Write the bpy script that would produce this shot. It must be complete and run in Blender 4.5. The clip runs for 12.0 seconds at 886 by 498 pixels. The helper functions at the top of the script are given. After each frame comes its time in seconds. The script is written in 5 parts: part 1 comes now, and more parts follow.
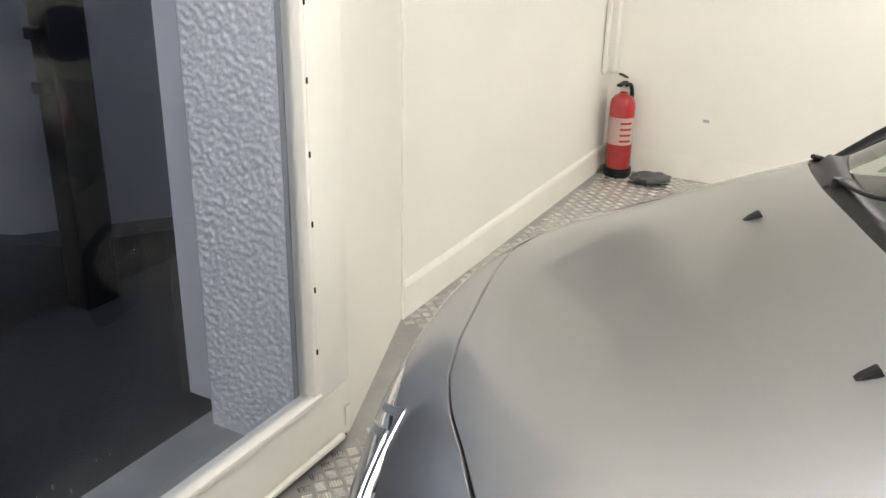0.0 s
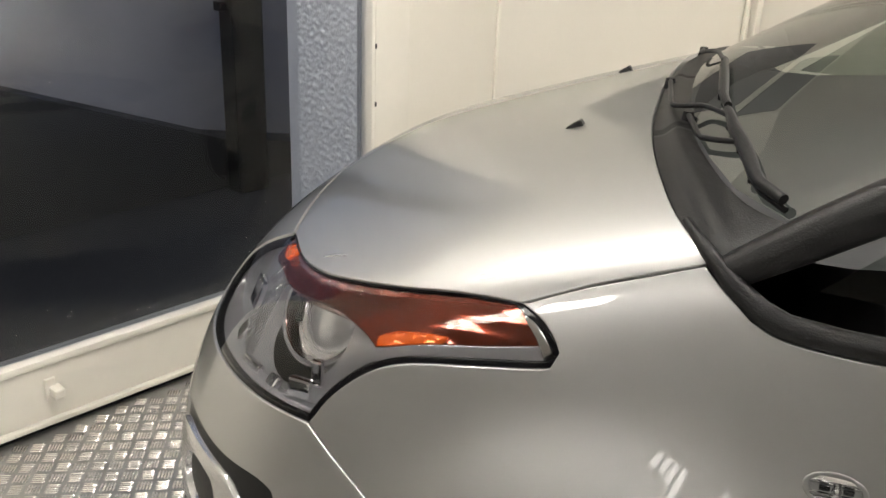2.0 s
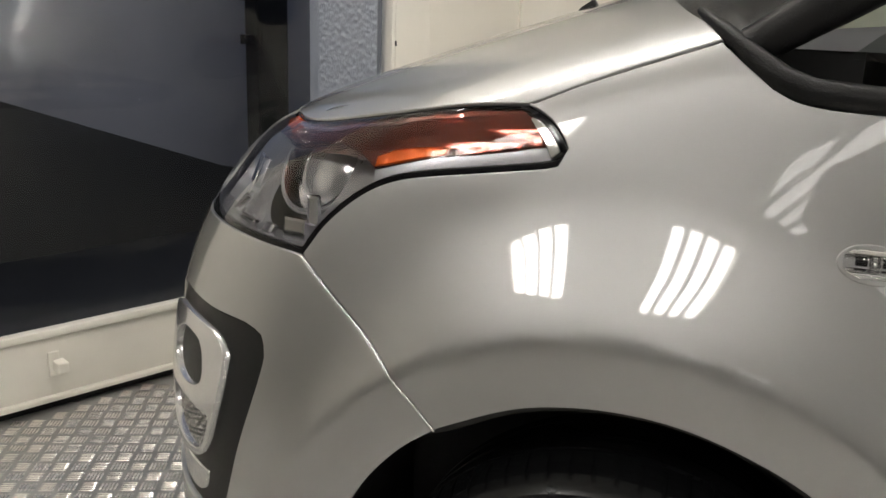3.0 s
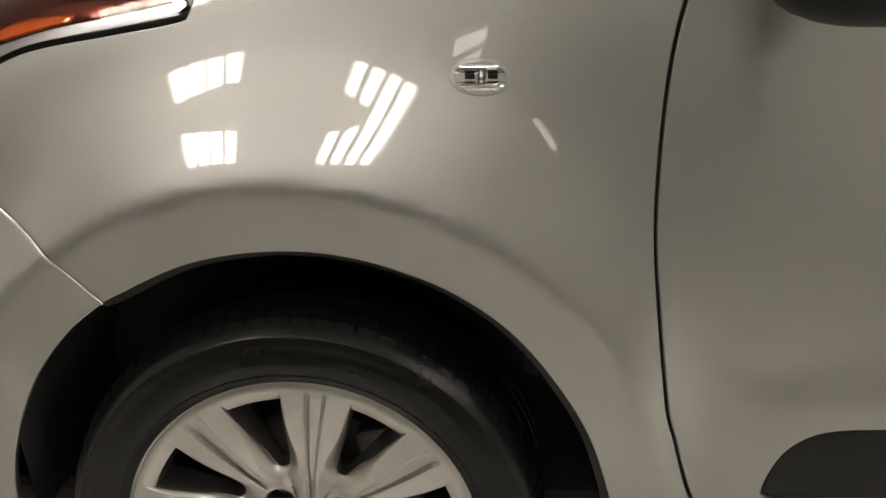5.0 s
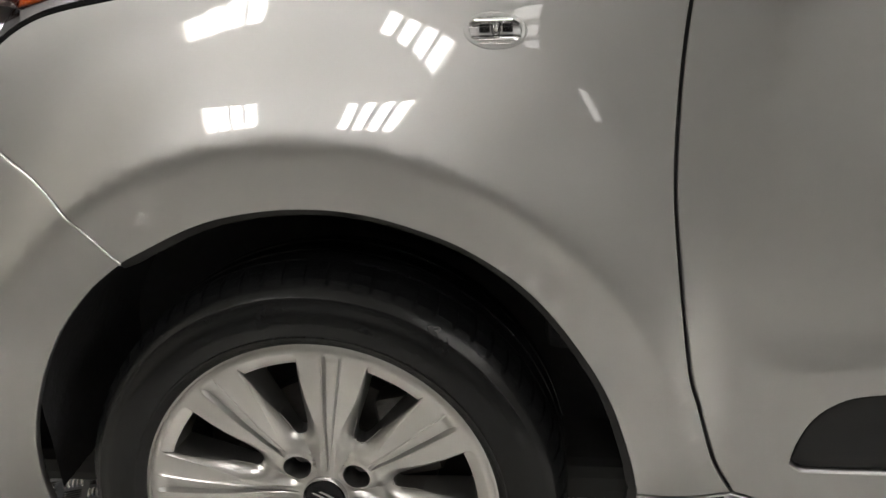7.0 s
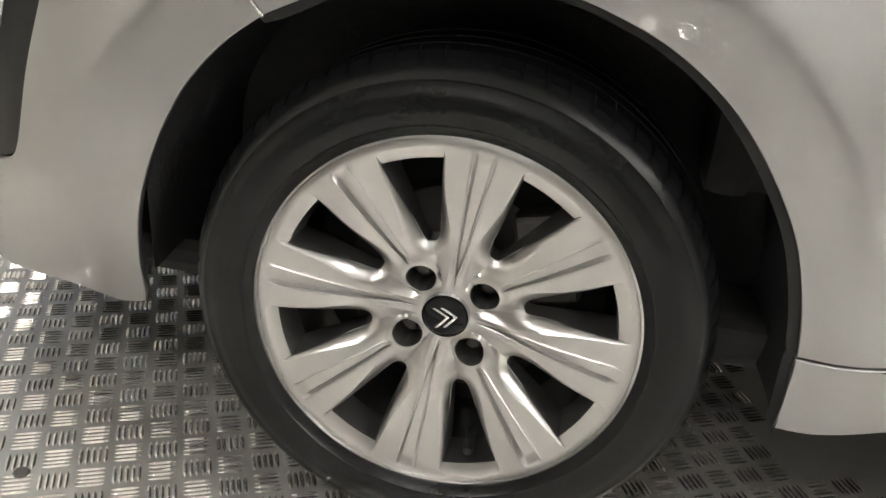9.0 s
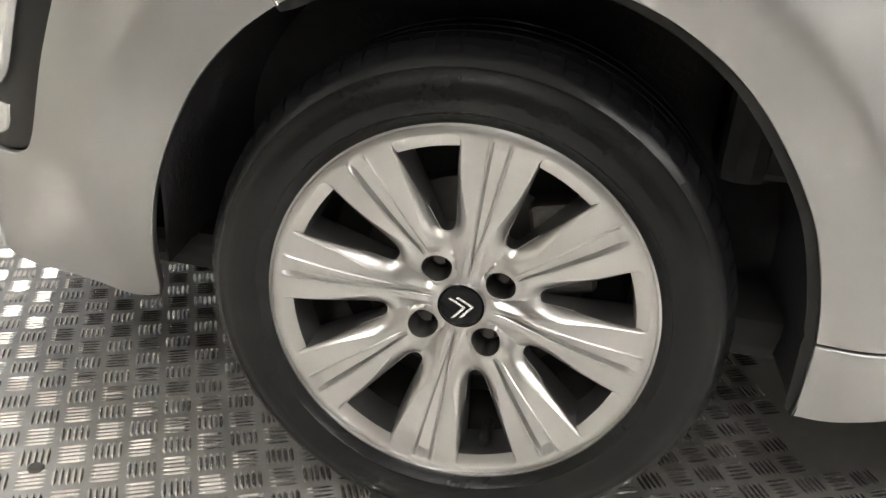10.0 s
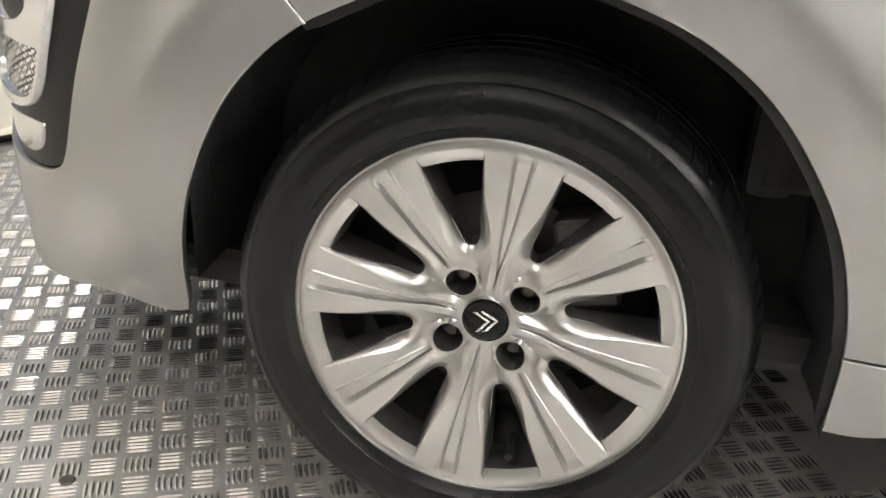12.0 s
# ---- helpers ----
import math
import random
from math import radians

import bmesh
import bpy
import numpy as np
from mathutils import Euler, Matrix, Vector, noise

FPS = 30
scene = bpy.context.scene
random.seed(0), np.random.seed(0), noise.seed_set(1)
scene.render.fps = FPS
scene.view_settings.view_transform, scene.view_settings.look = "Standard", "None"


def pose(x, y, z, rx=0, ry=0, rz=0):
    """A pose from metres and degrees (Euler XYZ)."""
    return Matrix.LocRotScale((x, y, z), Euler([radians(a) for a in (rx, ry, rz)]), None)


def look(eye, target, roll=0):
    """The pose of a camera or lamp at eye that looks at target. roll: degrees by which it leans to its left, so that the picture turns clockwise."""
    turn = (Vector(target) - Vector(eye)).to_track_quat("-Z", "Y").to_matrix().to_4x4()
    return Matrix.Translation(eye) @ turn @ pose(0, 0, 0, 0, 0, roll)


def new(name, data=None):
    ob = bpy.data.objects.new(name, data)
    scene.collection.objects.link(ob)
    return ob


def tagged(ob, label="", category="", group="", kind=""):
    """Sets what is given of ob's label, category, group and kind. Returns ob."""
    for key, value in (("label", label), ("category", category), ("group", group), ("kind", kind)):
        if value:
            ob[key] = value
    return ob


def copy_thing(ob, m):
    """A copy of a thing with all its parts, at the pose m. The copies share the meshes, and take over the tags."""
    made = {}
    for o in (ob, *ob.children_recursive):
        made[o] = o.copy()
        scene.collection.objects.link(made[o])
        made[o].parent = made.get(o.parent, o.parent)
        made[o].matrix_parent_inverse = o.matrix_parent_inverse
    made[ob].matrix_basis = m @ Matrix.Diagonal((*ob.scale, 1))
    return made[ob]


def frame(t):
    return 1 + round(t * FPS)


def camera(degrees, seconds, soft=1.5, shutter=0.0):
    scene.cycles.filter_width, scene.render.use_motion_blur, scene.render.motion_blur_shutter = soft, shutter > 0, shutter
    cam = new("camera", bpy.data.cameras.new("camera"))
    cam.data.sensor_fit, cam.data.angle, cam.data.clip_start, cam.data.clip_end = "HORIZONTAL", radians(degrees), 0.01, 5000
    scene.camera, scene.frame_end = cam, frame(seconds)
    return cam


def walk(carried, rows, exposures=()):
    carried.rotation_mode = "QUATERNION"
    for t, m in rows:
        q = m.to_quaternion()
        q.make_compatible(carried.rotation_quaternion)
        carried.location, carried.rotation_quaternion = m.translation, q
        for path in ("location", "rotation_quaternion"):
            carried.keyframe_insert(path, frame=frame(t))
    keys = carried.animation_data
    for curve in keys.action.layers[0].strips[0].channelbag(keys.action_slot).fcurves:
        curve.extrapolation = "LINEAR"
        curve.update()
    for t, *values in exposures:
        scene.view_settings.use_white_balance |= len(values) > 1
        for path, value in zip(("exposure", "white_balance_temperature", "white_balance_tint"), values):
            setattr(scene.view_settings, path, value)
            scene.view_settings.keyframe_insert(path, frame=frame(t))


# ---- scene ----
cam = camera(52.7, 12.0)
PATH = [
    (0, (-0.605, -1.153, 1.572), (-0.728, 0.699, 0.827), 1.1),
    (0.5, (-0.325, -1.205, 1.516), (-0.759, 0.582, 0.729), 2.1),
    (1, (-0.184, -1.412, 1.456), (-0.7, 0.329, 0.618), 4.2),
    (1.5, (-0.018, -1.584, 1.496), (-0.513, 0.146, 0.624), 4.1),
    (2, (0.067, -1.654, 1.439), (-0.526, 0.098, 0.678), 2.3),
    (2.5, (0.101, -1.666, 1.223), (-0.584, 0.126, 0.656), 2.1),
    (2.7, (0.113, -1.675, 1.115), (-0.593, 0.114, 0.568), 2.2),
    (4.3, (0.194, -1.734, 1.058), (-0.159, 0.152, 0.496), -0.9),
    (4.5, (0.221, -1.736, 1.038), (-0.092, 0.155, 0.467), -1.2),
    (5, (0.247, -1.725, 1.006), (0.105, 0.153, 0.333), -1.0),
    (5.5, (0.301, -1.705, 1.009), (0.337, 0.112, 0.175), -1.9),
    (6, (0.319, -1.706, 0.985), (0.436, 0.08, 0.094), -2.3),
    (6.5, (0.32, -1.72, 0.98), (0.352, 0.121, 0.199), -2.2),
    (7, (0.275, -1.731, 0.939), (0.039, 0.152, 0.307), -2.0),
    (7.5, (0.19, -1.712, 0.927), (-0.084, 0.15, 0.249), 1.7),
    (7.7, (0.211, -1.696, 0.893), (-0.139, 0.134, 0.167), 1.3),
    (9.3, (0.112, -1.672, 0.8), (-0.145, 0.112, -0.067), 5.8),
    (9.5, (0.115, -1.678, 0.795), (-0.151, 0.115, -0.051), 5.5),
    (10, (0.11, -1.679, 0.787), (-0.167, 0.107, -0.068), 4.9),
    (10.5, (0.107, -1.681, 0.784), (-0.188, 0.106, -0.064), 4.7),
    (11, (0.11, -1.684, 0.783), (-0.207, 0.103, -0.058), 4.4),
    (11.5, (0.109, -1.684, 0.784), (-0.214, 0.104, -0.051), 4.4),
    (12, (0.117, -1.687, 0.785), (-0.23, 0.104, -0.035), 3.9),
]
walk(cam, [(t, look(eye, target, roll)) for t, eye, target, roll in PATH],
     exposures=[(0, 0.95, 6150, 10), (0.5, 0.82, 6500, 10), (1.0, 0.30, 6450, 10), (1.5, 0.26, 6450, 10), (2.0, 0.72, 6500, 10), (2.5, 0.50, 6400, 10), (4.5, 0.10, 6800, 10),
                (5.0, 0.32, 6950, 10), (5.5, 0.48, 6850, 10), (6.0, 0.62, 6750, 10), (6.5, 0.75, 6650, 10), (7.0, 0.48, 6350, 10), (7.5, 0.42, 6450, 10), (9.5, 1.18, 6350, 10),
                (12.0, 1.18, 6350, 10)])

# ---- world, lamps' colour, exposure ----
world = bpy.data.worlds.new("dusk")
scene.world = world
world.use_nodes = True
sky = world.node_tree.nodes["Background"]
sky.inputs["Color"].default_value = (0.30, 0.35, 0.48, 1)
sky.inputs["Strength"].default_value = 0.5
scene.view_settings.exposure = 0.0
TUBE_POWER, BATTEN_POWER = 18.0, 45.0


# ---- materials ----
def material(name, colour, rough=0.5, metal=0.0, coat=0.0, coat_rough=0.03, coat_ior=1.5, grain=0.0, grain_scale=40.0, bump=0.0, bump_scale=80.0,
             stain=0.0, stain_scale=3.0, emit=None, glass=0.0, ior=1.5):
    m = bpy.data.materials.new(name)
    m.use_nodes = True
    nodes, links = m.node_tree.nodes, m.node_tree.links
    b = nodes["Principled BSDF"]
    b.inputs["Base Color"].default_value = (*colour, 1)
    b.inputs["Roughness"].default_value = rough
    b.inputs["Metallic"].default_value = metal
    b.inputs["Coat Weight"].default_value = coat
    b.inputs["Coat Roughness"].default_value = coat_rough
    b.inputs["Coat IOR"].default_value = coat_ior
    b.inputs["Transmission Weight"].default_value = glass
    b.inputs["IOR"].default_value = ior
    if emit:
        b.inputs["Emission Color"].default_value = (*emit[:3], 1)
        b.inputs["Emission Strength"].default_value = emit[3]
    place = nodes.new("ShaderNodeNewGeometry")
    if grain or stain:
        fine, broad = nodes.new("ShaderNodeTexNoise"), nodes.new("ShaderNodeTexNoise")
        fine.inputs["Scale"].default_value, broad.inputs["Scale"].default_value = grain_scale, stain_scale
        fine.inputs["Detail"].default_value, broad.inputs["Detail"].default_value = 4, 6
        total = nodes.new("ShaderNodeMath")
        total.operation = "MULTIPLY_ADD"
        second = nodes.new("ShaderNodeMath")
        second.operation = "MULTIPLY_ADD"
        for n in (fine, broad):
            links.new(place.outputs["Position"], n.inputs["Vector"])
        links.new(fine.outputs["Fac"], second.inputs[0])
        second.inputs[1].default_value, second.inputs[2].default_value = 2 * grain, 1 - grain - stain
        links.new(broad.outputs["Fac"], total.inputs[0])
        total.inputs[1].default_value = 2 * stain
        links.new(second.outputs[0], total.inputs[2])
        mix = nodes.new("ShaderNodeVectorMath")
        mix.operation = "SCALE"
        mix.inputs[0].default_value = colour
        links.new(total.outputs[0], mix.inputs["Scale"])
        links.new(mix.outputs[0], b.inputs["Base Color"])
    if bump:
        rough_noise, up = nodes.new("ShaderNodeTexNoise"), nodes.new("ShaderNodeBump")
        rough_noise.inputs["Scale"].default_value, rough_noise.inputs["Detail"].default_value = bump_scale, 5
        up.inputs["Strength"].default_value, up.inputs["Distance"].default_value = bump, 0.004
        links.new(place.outputs["Position"], rough_noise.inputs["Vector"])
        links.new(rough_noise.outputs["Fac"], up.inputs["Height"])
        links.new(up.outputs["Normal"], b.inputs["Normal"])
    return m


PAINT = material("silver_paint", (0.37, 0.37, 0.37), 0.45, 1.0, grain=0.03, grain_scale=900, stain=0.02, stain_scale=2)
BLACK = material("black_plastic", (0.011, 0.011, 0.0115), 0.42, ior=1.30, bump=0.15, bump_scale=600, grain=0.15, grain_scale=60)
GLOSS_BLACK = material("gloss_black", (0.006, 0.006, 0.007), 0.10, ior=1.3)
COWL = material("cowl_plastic", (0.010, 0.010, 0.0105), 0.40, ior=1.30, bump=0.2, bump_scale=400, grain=0.2, grain_scale=30, stain=0.15, stain_scale=9)
UNDER = material("underbody", (0.020, 0.020, 0.020), 0.8, grain=0.2, grain_scale=40)
LINER = material("arch_liner", (0.036, 0.036, 0.038), 0.75, ior=1.4, grain=0.3, grain_scale=50, bump=0.3, bump_scale=120)
RUBBER = material("tyre_rubber", (0.0060, 0.0063, 0.0068), 0.24, ior=1.33, grain=0.2, grain_scale=70, stain=0.35, stain_scale=14, bump=0.12, bump_scale=300)
ALLOY = material("alloy_paint", (0.46, 0.457, 0.45), 0.31, 0.97, 0.5, 0.06, 1.5, grain=0.04, grain_scale=500, stain=0.06, stain_scale=20)
BARREL = material("shaded_alloy_barrel", (0.09, 0.09, 0.088), 0.5, 0.6, grain=0.15, grain_scale=80, stain=0.2, stain_scale=25)
STEEL = material("brake_steel", (0.10, 0.095, 0.09), 0.55, 0.6, grain=0.3, grain_scale=60)
CHROME = material("chrome", (0.78, 0.78, 0.80), 0.07, 1.0)
SATIN = material("satin_chrome", (0.62, 0.62, 0.63), 0.25, 1.0)
LAMP_GREY = material("lamp_housing", (0.36, 0.36, 0.38), 0.22, 0.55, 0.5)
AMBER = material("amber_reflector", (0.17, 0.024, 0.008), 0.14, 0.8, 0.8, 0.02, grain=0.3, grain_scale=60)


def thin_glass(name, tint, ior):
    """A thin pane: clear, with a mirror gloss that grows towards grazing."""
    m = bpy.data.materials.new(name)
    m.use_nodes = True
    nodes, links = m.node_tree.nodes, m.node_tree.links
    nodes.remove(nodes["Principled BSDF"])
    clear, gloss, mix, fres = (nodes.new("ShaderNodeBsdfTransparent"), nodes.new("ShaderNodeBsdfGlossy"), nodes.new("ShaderNodeMixShader"), nodes.new("ShaderNodeFresnel"))
    clear.inputs["Color"].default_value = (*tint, 1)
    gloss.inputs["Roughness"].default_value = 0.0
    fres.inputs["IOR"].default_value = ior
    links.new(fres.outputs[0], mix.inputs[0])
    links.new(clear.outputs[0], mix.inputs[1])
    links.new(gloss.outputs[0], mix.inputs[2])
    links.new(mix.outputs[0], nodes["Material Output"].inputs["Surface"])
    return m


def lacquered(m, ior, rough=0.0):
    """A clear coat over a finished material, whose gloss grows towards grazing."""
    nodes, links = m.node_tree.nodes, m.node_tree.links
    gloss, mix, fres = nodes.new("ShaderNodeBsdfGlossy"), nodes.new("ShaderNodeMixShader"), nodes.new("ShaderNodeFresnel")
    gloss.inputs["Roughness"].default_value = rough
    fres.inputs["IOR"].default_value = ior
    links.new(fres.outputs[0], mix.inputs[0])
    links.new(nodes["Principled BSDF"].outputs[0], mix.inputs[1])
    links.new(gloss.outputs[0], mix.inputs[2])
    links.new(mix.outputs[0], nodes["Material Output"].inputs["Surface"])
    return m


lacquered(PAINT, 1.68)
CLEAR = thin_glass("clear_lens", (0.96, 0.96, 0.96), 1.45)
GLAZING = thin_glass("window_glass", (0.96, 0.97, 0.98), 1.52)
SCREEN = thin_glass("windscreen_glass", (0.50, 0.56, 0.52), 2.4)
TINTED = thin_glass("side_glass", (0.35, 0.39, 0.37), 1.6)
INTERIOR = material("cabin_grey", (0.05, 0.05, 0.052), 0.7, grain=0.2, grain_scale=40)
PVC = material("white_pvc", (0.80, 0.77, 0.70), 0.32, grain=0.02, grain_scale=30, stain=0.05, stain_scale=5)
WALL = material("cream_wall", (0.82, 0.79, 0.72), 0.55, grain=0.015, grain_scale=60, stain=0.04, stain_scale=1.6, bump=0.05, bump_scale=150)
SKIRT = material("skirting_paint", (0.83, 0.80, 0.72), 0.35, grain=0.02, grain_scale=40, stain=0.06, stain_scale=6)
CEIL = material("ceiling_white", (0.78, 0.76, 0.72), 0.8, grain=0.03, grain_scale=80)
SILVER = material("silver_plastic", (0.55, 0.55, 0.56), 0.20, 0.80, 0.5, 0.05, grain=0.02, grain_scale=300)
DOME = material("lamp_dome", (0.50, 0.50, 0.52), 0.16, 0.7, 0.6, 0.02)
ORANGE = material("amber_bright_spot", (0.75, 0.13, 0.012), 0.18, 0.5, 0.6, 0.02, grain=0.3, grain_scale=120)
STAND_IN_WALL = material("blue_grey_stand_in", (0.25, 0.25, 0.29), 0.85, grain=0.08, grain_scale=30, stain=0.15, stain_scale=3)
STUCCO = material("grey_render", (0.74, 0.75, 0.78), 0.85, grain=0.08, grain_scale=60, stain=0.08, stain_scale=6, bump=0.3, bump_scale=90)
JAMB = material("grey_jamb", (0.36, 0.37, 0.40), 0.6, grain=0.05, grain_scale=30, stain=0.1, stain_scale=4)
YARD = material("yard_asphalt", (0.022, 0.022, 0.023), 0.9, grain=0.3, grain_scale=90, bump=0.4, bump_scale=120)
PLATE = material("tread_plate", (0.36, 0.355, 0.34), 0.42, 0.45, grain=0.10, grain_scale=35, stain=0.30, stain_scale=5, bump=0.08, bump_scale=200)
BAR = material("tread_bar", (0.78, 0.76, 0.73), 0.23, 0.92, grain=0.12, grain_scale=60, stain=0.36, stain_scale=7)
MAT = material("grey_rubber", (0.10, 0.10, 0.10), 0.7, grain=0.2, grain_scale=40)
RED = material("red_enamel", (0.34, 0.010, 0.010), 0.25, coat=0.5)
LABEL = material("label_pale", (0.42, 0.28, 0.25), 0.5)
TUBE = material("lamp_tube", (1, 1, 1), 0.5, emit=(1.0, 0.955, 0.885, TUBE_POWER))
UNSEEN_GREY = material("unseen_wall_grey", (0.42, 0.41, 0.385), 0.6, 0.0, grain=0.1, grain_scale=20, stain=0.1, stain_scale=2)
FAR_TUBE = material("dim_lamp_tube", (1, 1, 1), 0.5, emit=(1.0, 0.955, 0.885, 4.0))
BATTEN = material("batten_tube", (1, 1, 1), 0.5, emit=(1.0, 0.955, 0.885, BATTEN_POWER))
BOARD = material("grey_board", (0.20, 0.20, 0.205), 0.5, grain=0.05, grain_scale=20, stain=0.05, stain_scale=3)


# ---- mesh helpers ----
def part(name, mesh_or_bm, mat, parent=None, label="", as_wound=False):
    if isinstance(mesh_or_bm, bmesh.types.BMesh):
        mesh = bpy.data.meshes.new(name)
        if not as_wound:
            bmesh.ops.recalc_face_normals(mesh_or_bm, faces=mesh_or_bm.faces)
        mesh_or_bm.to_mesh(mesh)
        mesh_or_bm.free()
    else:
        mesh = mesh_or_bm
    mesh.materials.append(mat)
    ob = new(name, mesh)
    ob.parent = parent
    if label:
        ob["label"] = label
    return ob


def thing(name, label, category, at=(0, 0, 0), kind="", group=""):
    ob = new(name)
    ob.matrix_basis = Matrix.Translation(at)
    return tagged(ob, label, category, group, kind)


def box(size, at=(0, 0, 0), bevel=0.0, turn=None, segments=2):
    bm = bmesh.new()
    bmesh.ops.create_cube(bm, size=1.0)
    bmesh.ops.scale(bm, vec=size, verts=bm.verts)
    if bevel:
        bmesh.ops.bevel(bm, geom=bm.edges[:], offset=bevel, segments=segments, affect="EDGES", profile=0.6)
    if turn is not None:
        bmesh.ops.transform(bm, matrix=turn, verts=bm.verts)
    bmesh.ops.translate(bm, vec=at, verts=bm.verts)
    return bm


def prism(points, low, high, bevel=0.0):
    """A plan outline drawn up from low to high."""
    bm = bmesh.new()
    f = bm.faces.new([bm.verts.new((x, y, low)) for x, y in points])
    top = bmesh.ops.extrude_face_region(bm, geom=[f])
    bmesh.ops.translate(bm, vec=(0, 0, high - low), verts=[v for v in top["geom"] if isinstance(v, bmesh.types.BMVert)])
    if bevel:
        bmesh.ops.bevel(bm, geom=bm.edges[:], offset=bevel, segments=2, affect="EDGES")
    return bm


def smooth(ob, angle=40):
    for p in ob.data.polygons:
        p.use_smooth = True
    ob.data.set_sharp_from_angle(angle=radians(angle))
    return ob


def lathe(profile, steps=96, axis="y"):
    """Turns a profile of (along, radius) about an axis."""
    bm = bmesh.new()
    rings = []
    for along, r in profile:
        ring = []
        for k in range(steps):
            a = 2 * math.pi * k / steps
            c, s = r * math.cos(a), r * math.sin(a)
            ring.append(bm.verts.new((c, along, s) if axis == "y" else (c, s, along)))
        rings.append(ring)
    for a, b in zip(rings, rings[1:]):
        for k in range(steps):
            bm.faces.new((a[k], a[(k + 1) % steps], b[(k + 1) % steps], b[k]))
    return bm


def tube(path, radius, sides=10, closed=False):
    """A round bar along a path; radius may be one number or one for each point."""
    bm = bmesh.new()
    pts = [Vector(p) for p in path]
    radii = radius if isinstance(radius, (list, tuple)) else [radius] * len(pts)
    rings, up = [], None
    for i, p in enumerate(pts):
        ahead = (pts[(i + 1) % len(pts)] - pts[i - 1]) if closed else (pts[min(i + 1, len(pts) - 1)] - pts[max(i - 1, 0)])
        ahead.normalize()
        if up is None:
            up = ahead.orthogonal().normalized()
        up = (up - ahead * up.dot(ahead)).normalized()
        side = ahead.cross(up)
        rings.append([bm.verts.new(p + radii[i] * (math.cos(2 * math.pi * k / sides) * up + math.sin(2 * math.pi * k / sides) * side)) for k in range(sides)])
    pairs = list(zip(rings, rings[1:])) + ([(rings[-1], rings[0])] if closed else [])
    for a, b in pairs:
        for k in range(sides):
            bm.faces.new((a[k], a[(k + 1) % sides], b[(k + 1) % sides], b[k]))
    if not closed:
        bm.faces.new(rings[0])
        bm.faces.new(rings[-1][::-1])
    return bm


def spline(points, spacing=0.01, closed=False):
    """A smooth line (Catmull-Rom) through a few control points, evenly sampled."""
    p = np.array(points, float)
    n = len(p)
    out = []
    for i in range(n if closed else n - 1):
        a, b = p[i], p[(i + 1) % n]
        before = p[i - 1] if (closed or i) else 2 * a - b
        after = p[(i + 2) % n] if (closed or i + 2 < n) else 2 * b - a
        count = max(1, int(np.linalg.norm(b - a) / spacing))
        t = (np.arange(count) / count)[:, None]
        ta, tb = (b - before) / 2, (after - a) / 2
        out.append((2 * t**3 - 3 * t**2 + 1) * a + (t**3 - 2 * t**2 + t) * ta + (-2 * t**3 + 3 * t**2) * b + (t**3 - t**2) * tb)
    if not closed:
        out.append(p[-1:])
    return np.concatenate(out)


def outline(*runs, spacing=0.01):
    """A closed outline of smooth runs that meet in corners."""
    return np.concatenate([spline(r, spacing)[:-1] for r in runs])


def within(poly, pts):
    x, y = pts[:, 0], pts[:, 1]
    hit = np.zeros(len(pts), bool)
    for (x0, y0), (x1, y1) in zip(poly, np.roll(poly, -1, 0)):
        cross = (y0 > y) != (y1 > y)
        with np.errstate(divide="ignore", invalid="ignore"):
            hit ^= cross & (x < (x1 - x0) * (y - y0) / (y1 - y0) + x0)
    return hit


def shrink(poly, gap):
    area = 0.5 * np.sum(poly[:, 0] * np.roll(poly[:, 1], -1) - np.roll(poly[:, 0], -1) * poly[:, 1])
    ahead = np.roll(poly, -1, 0) - np.roll(poly, 1, 0)
    ahead /= np.linalg.norm(ahead, axis=1, keepdims=True) + 1e-12
    inward = np.stack([-ahead[:, 1], ahead[:, 0]], -1) * np.sign(area)
    return poly + gap * inward


from mathutils import geometry


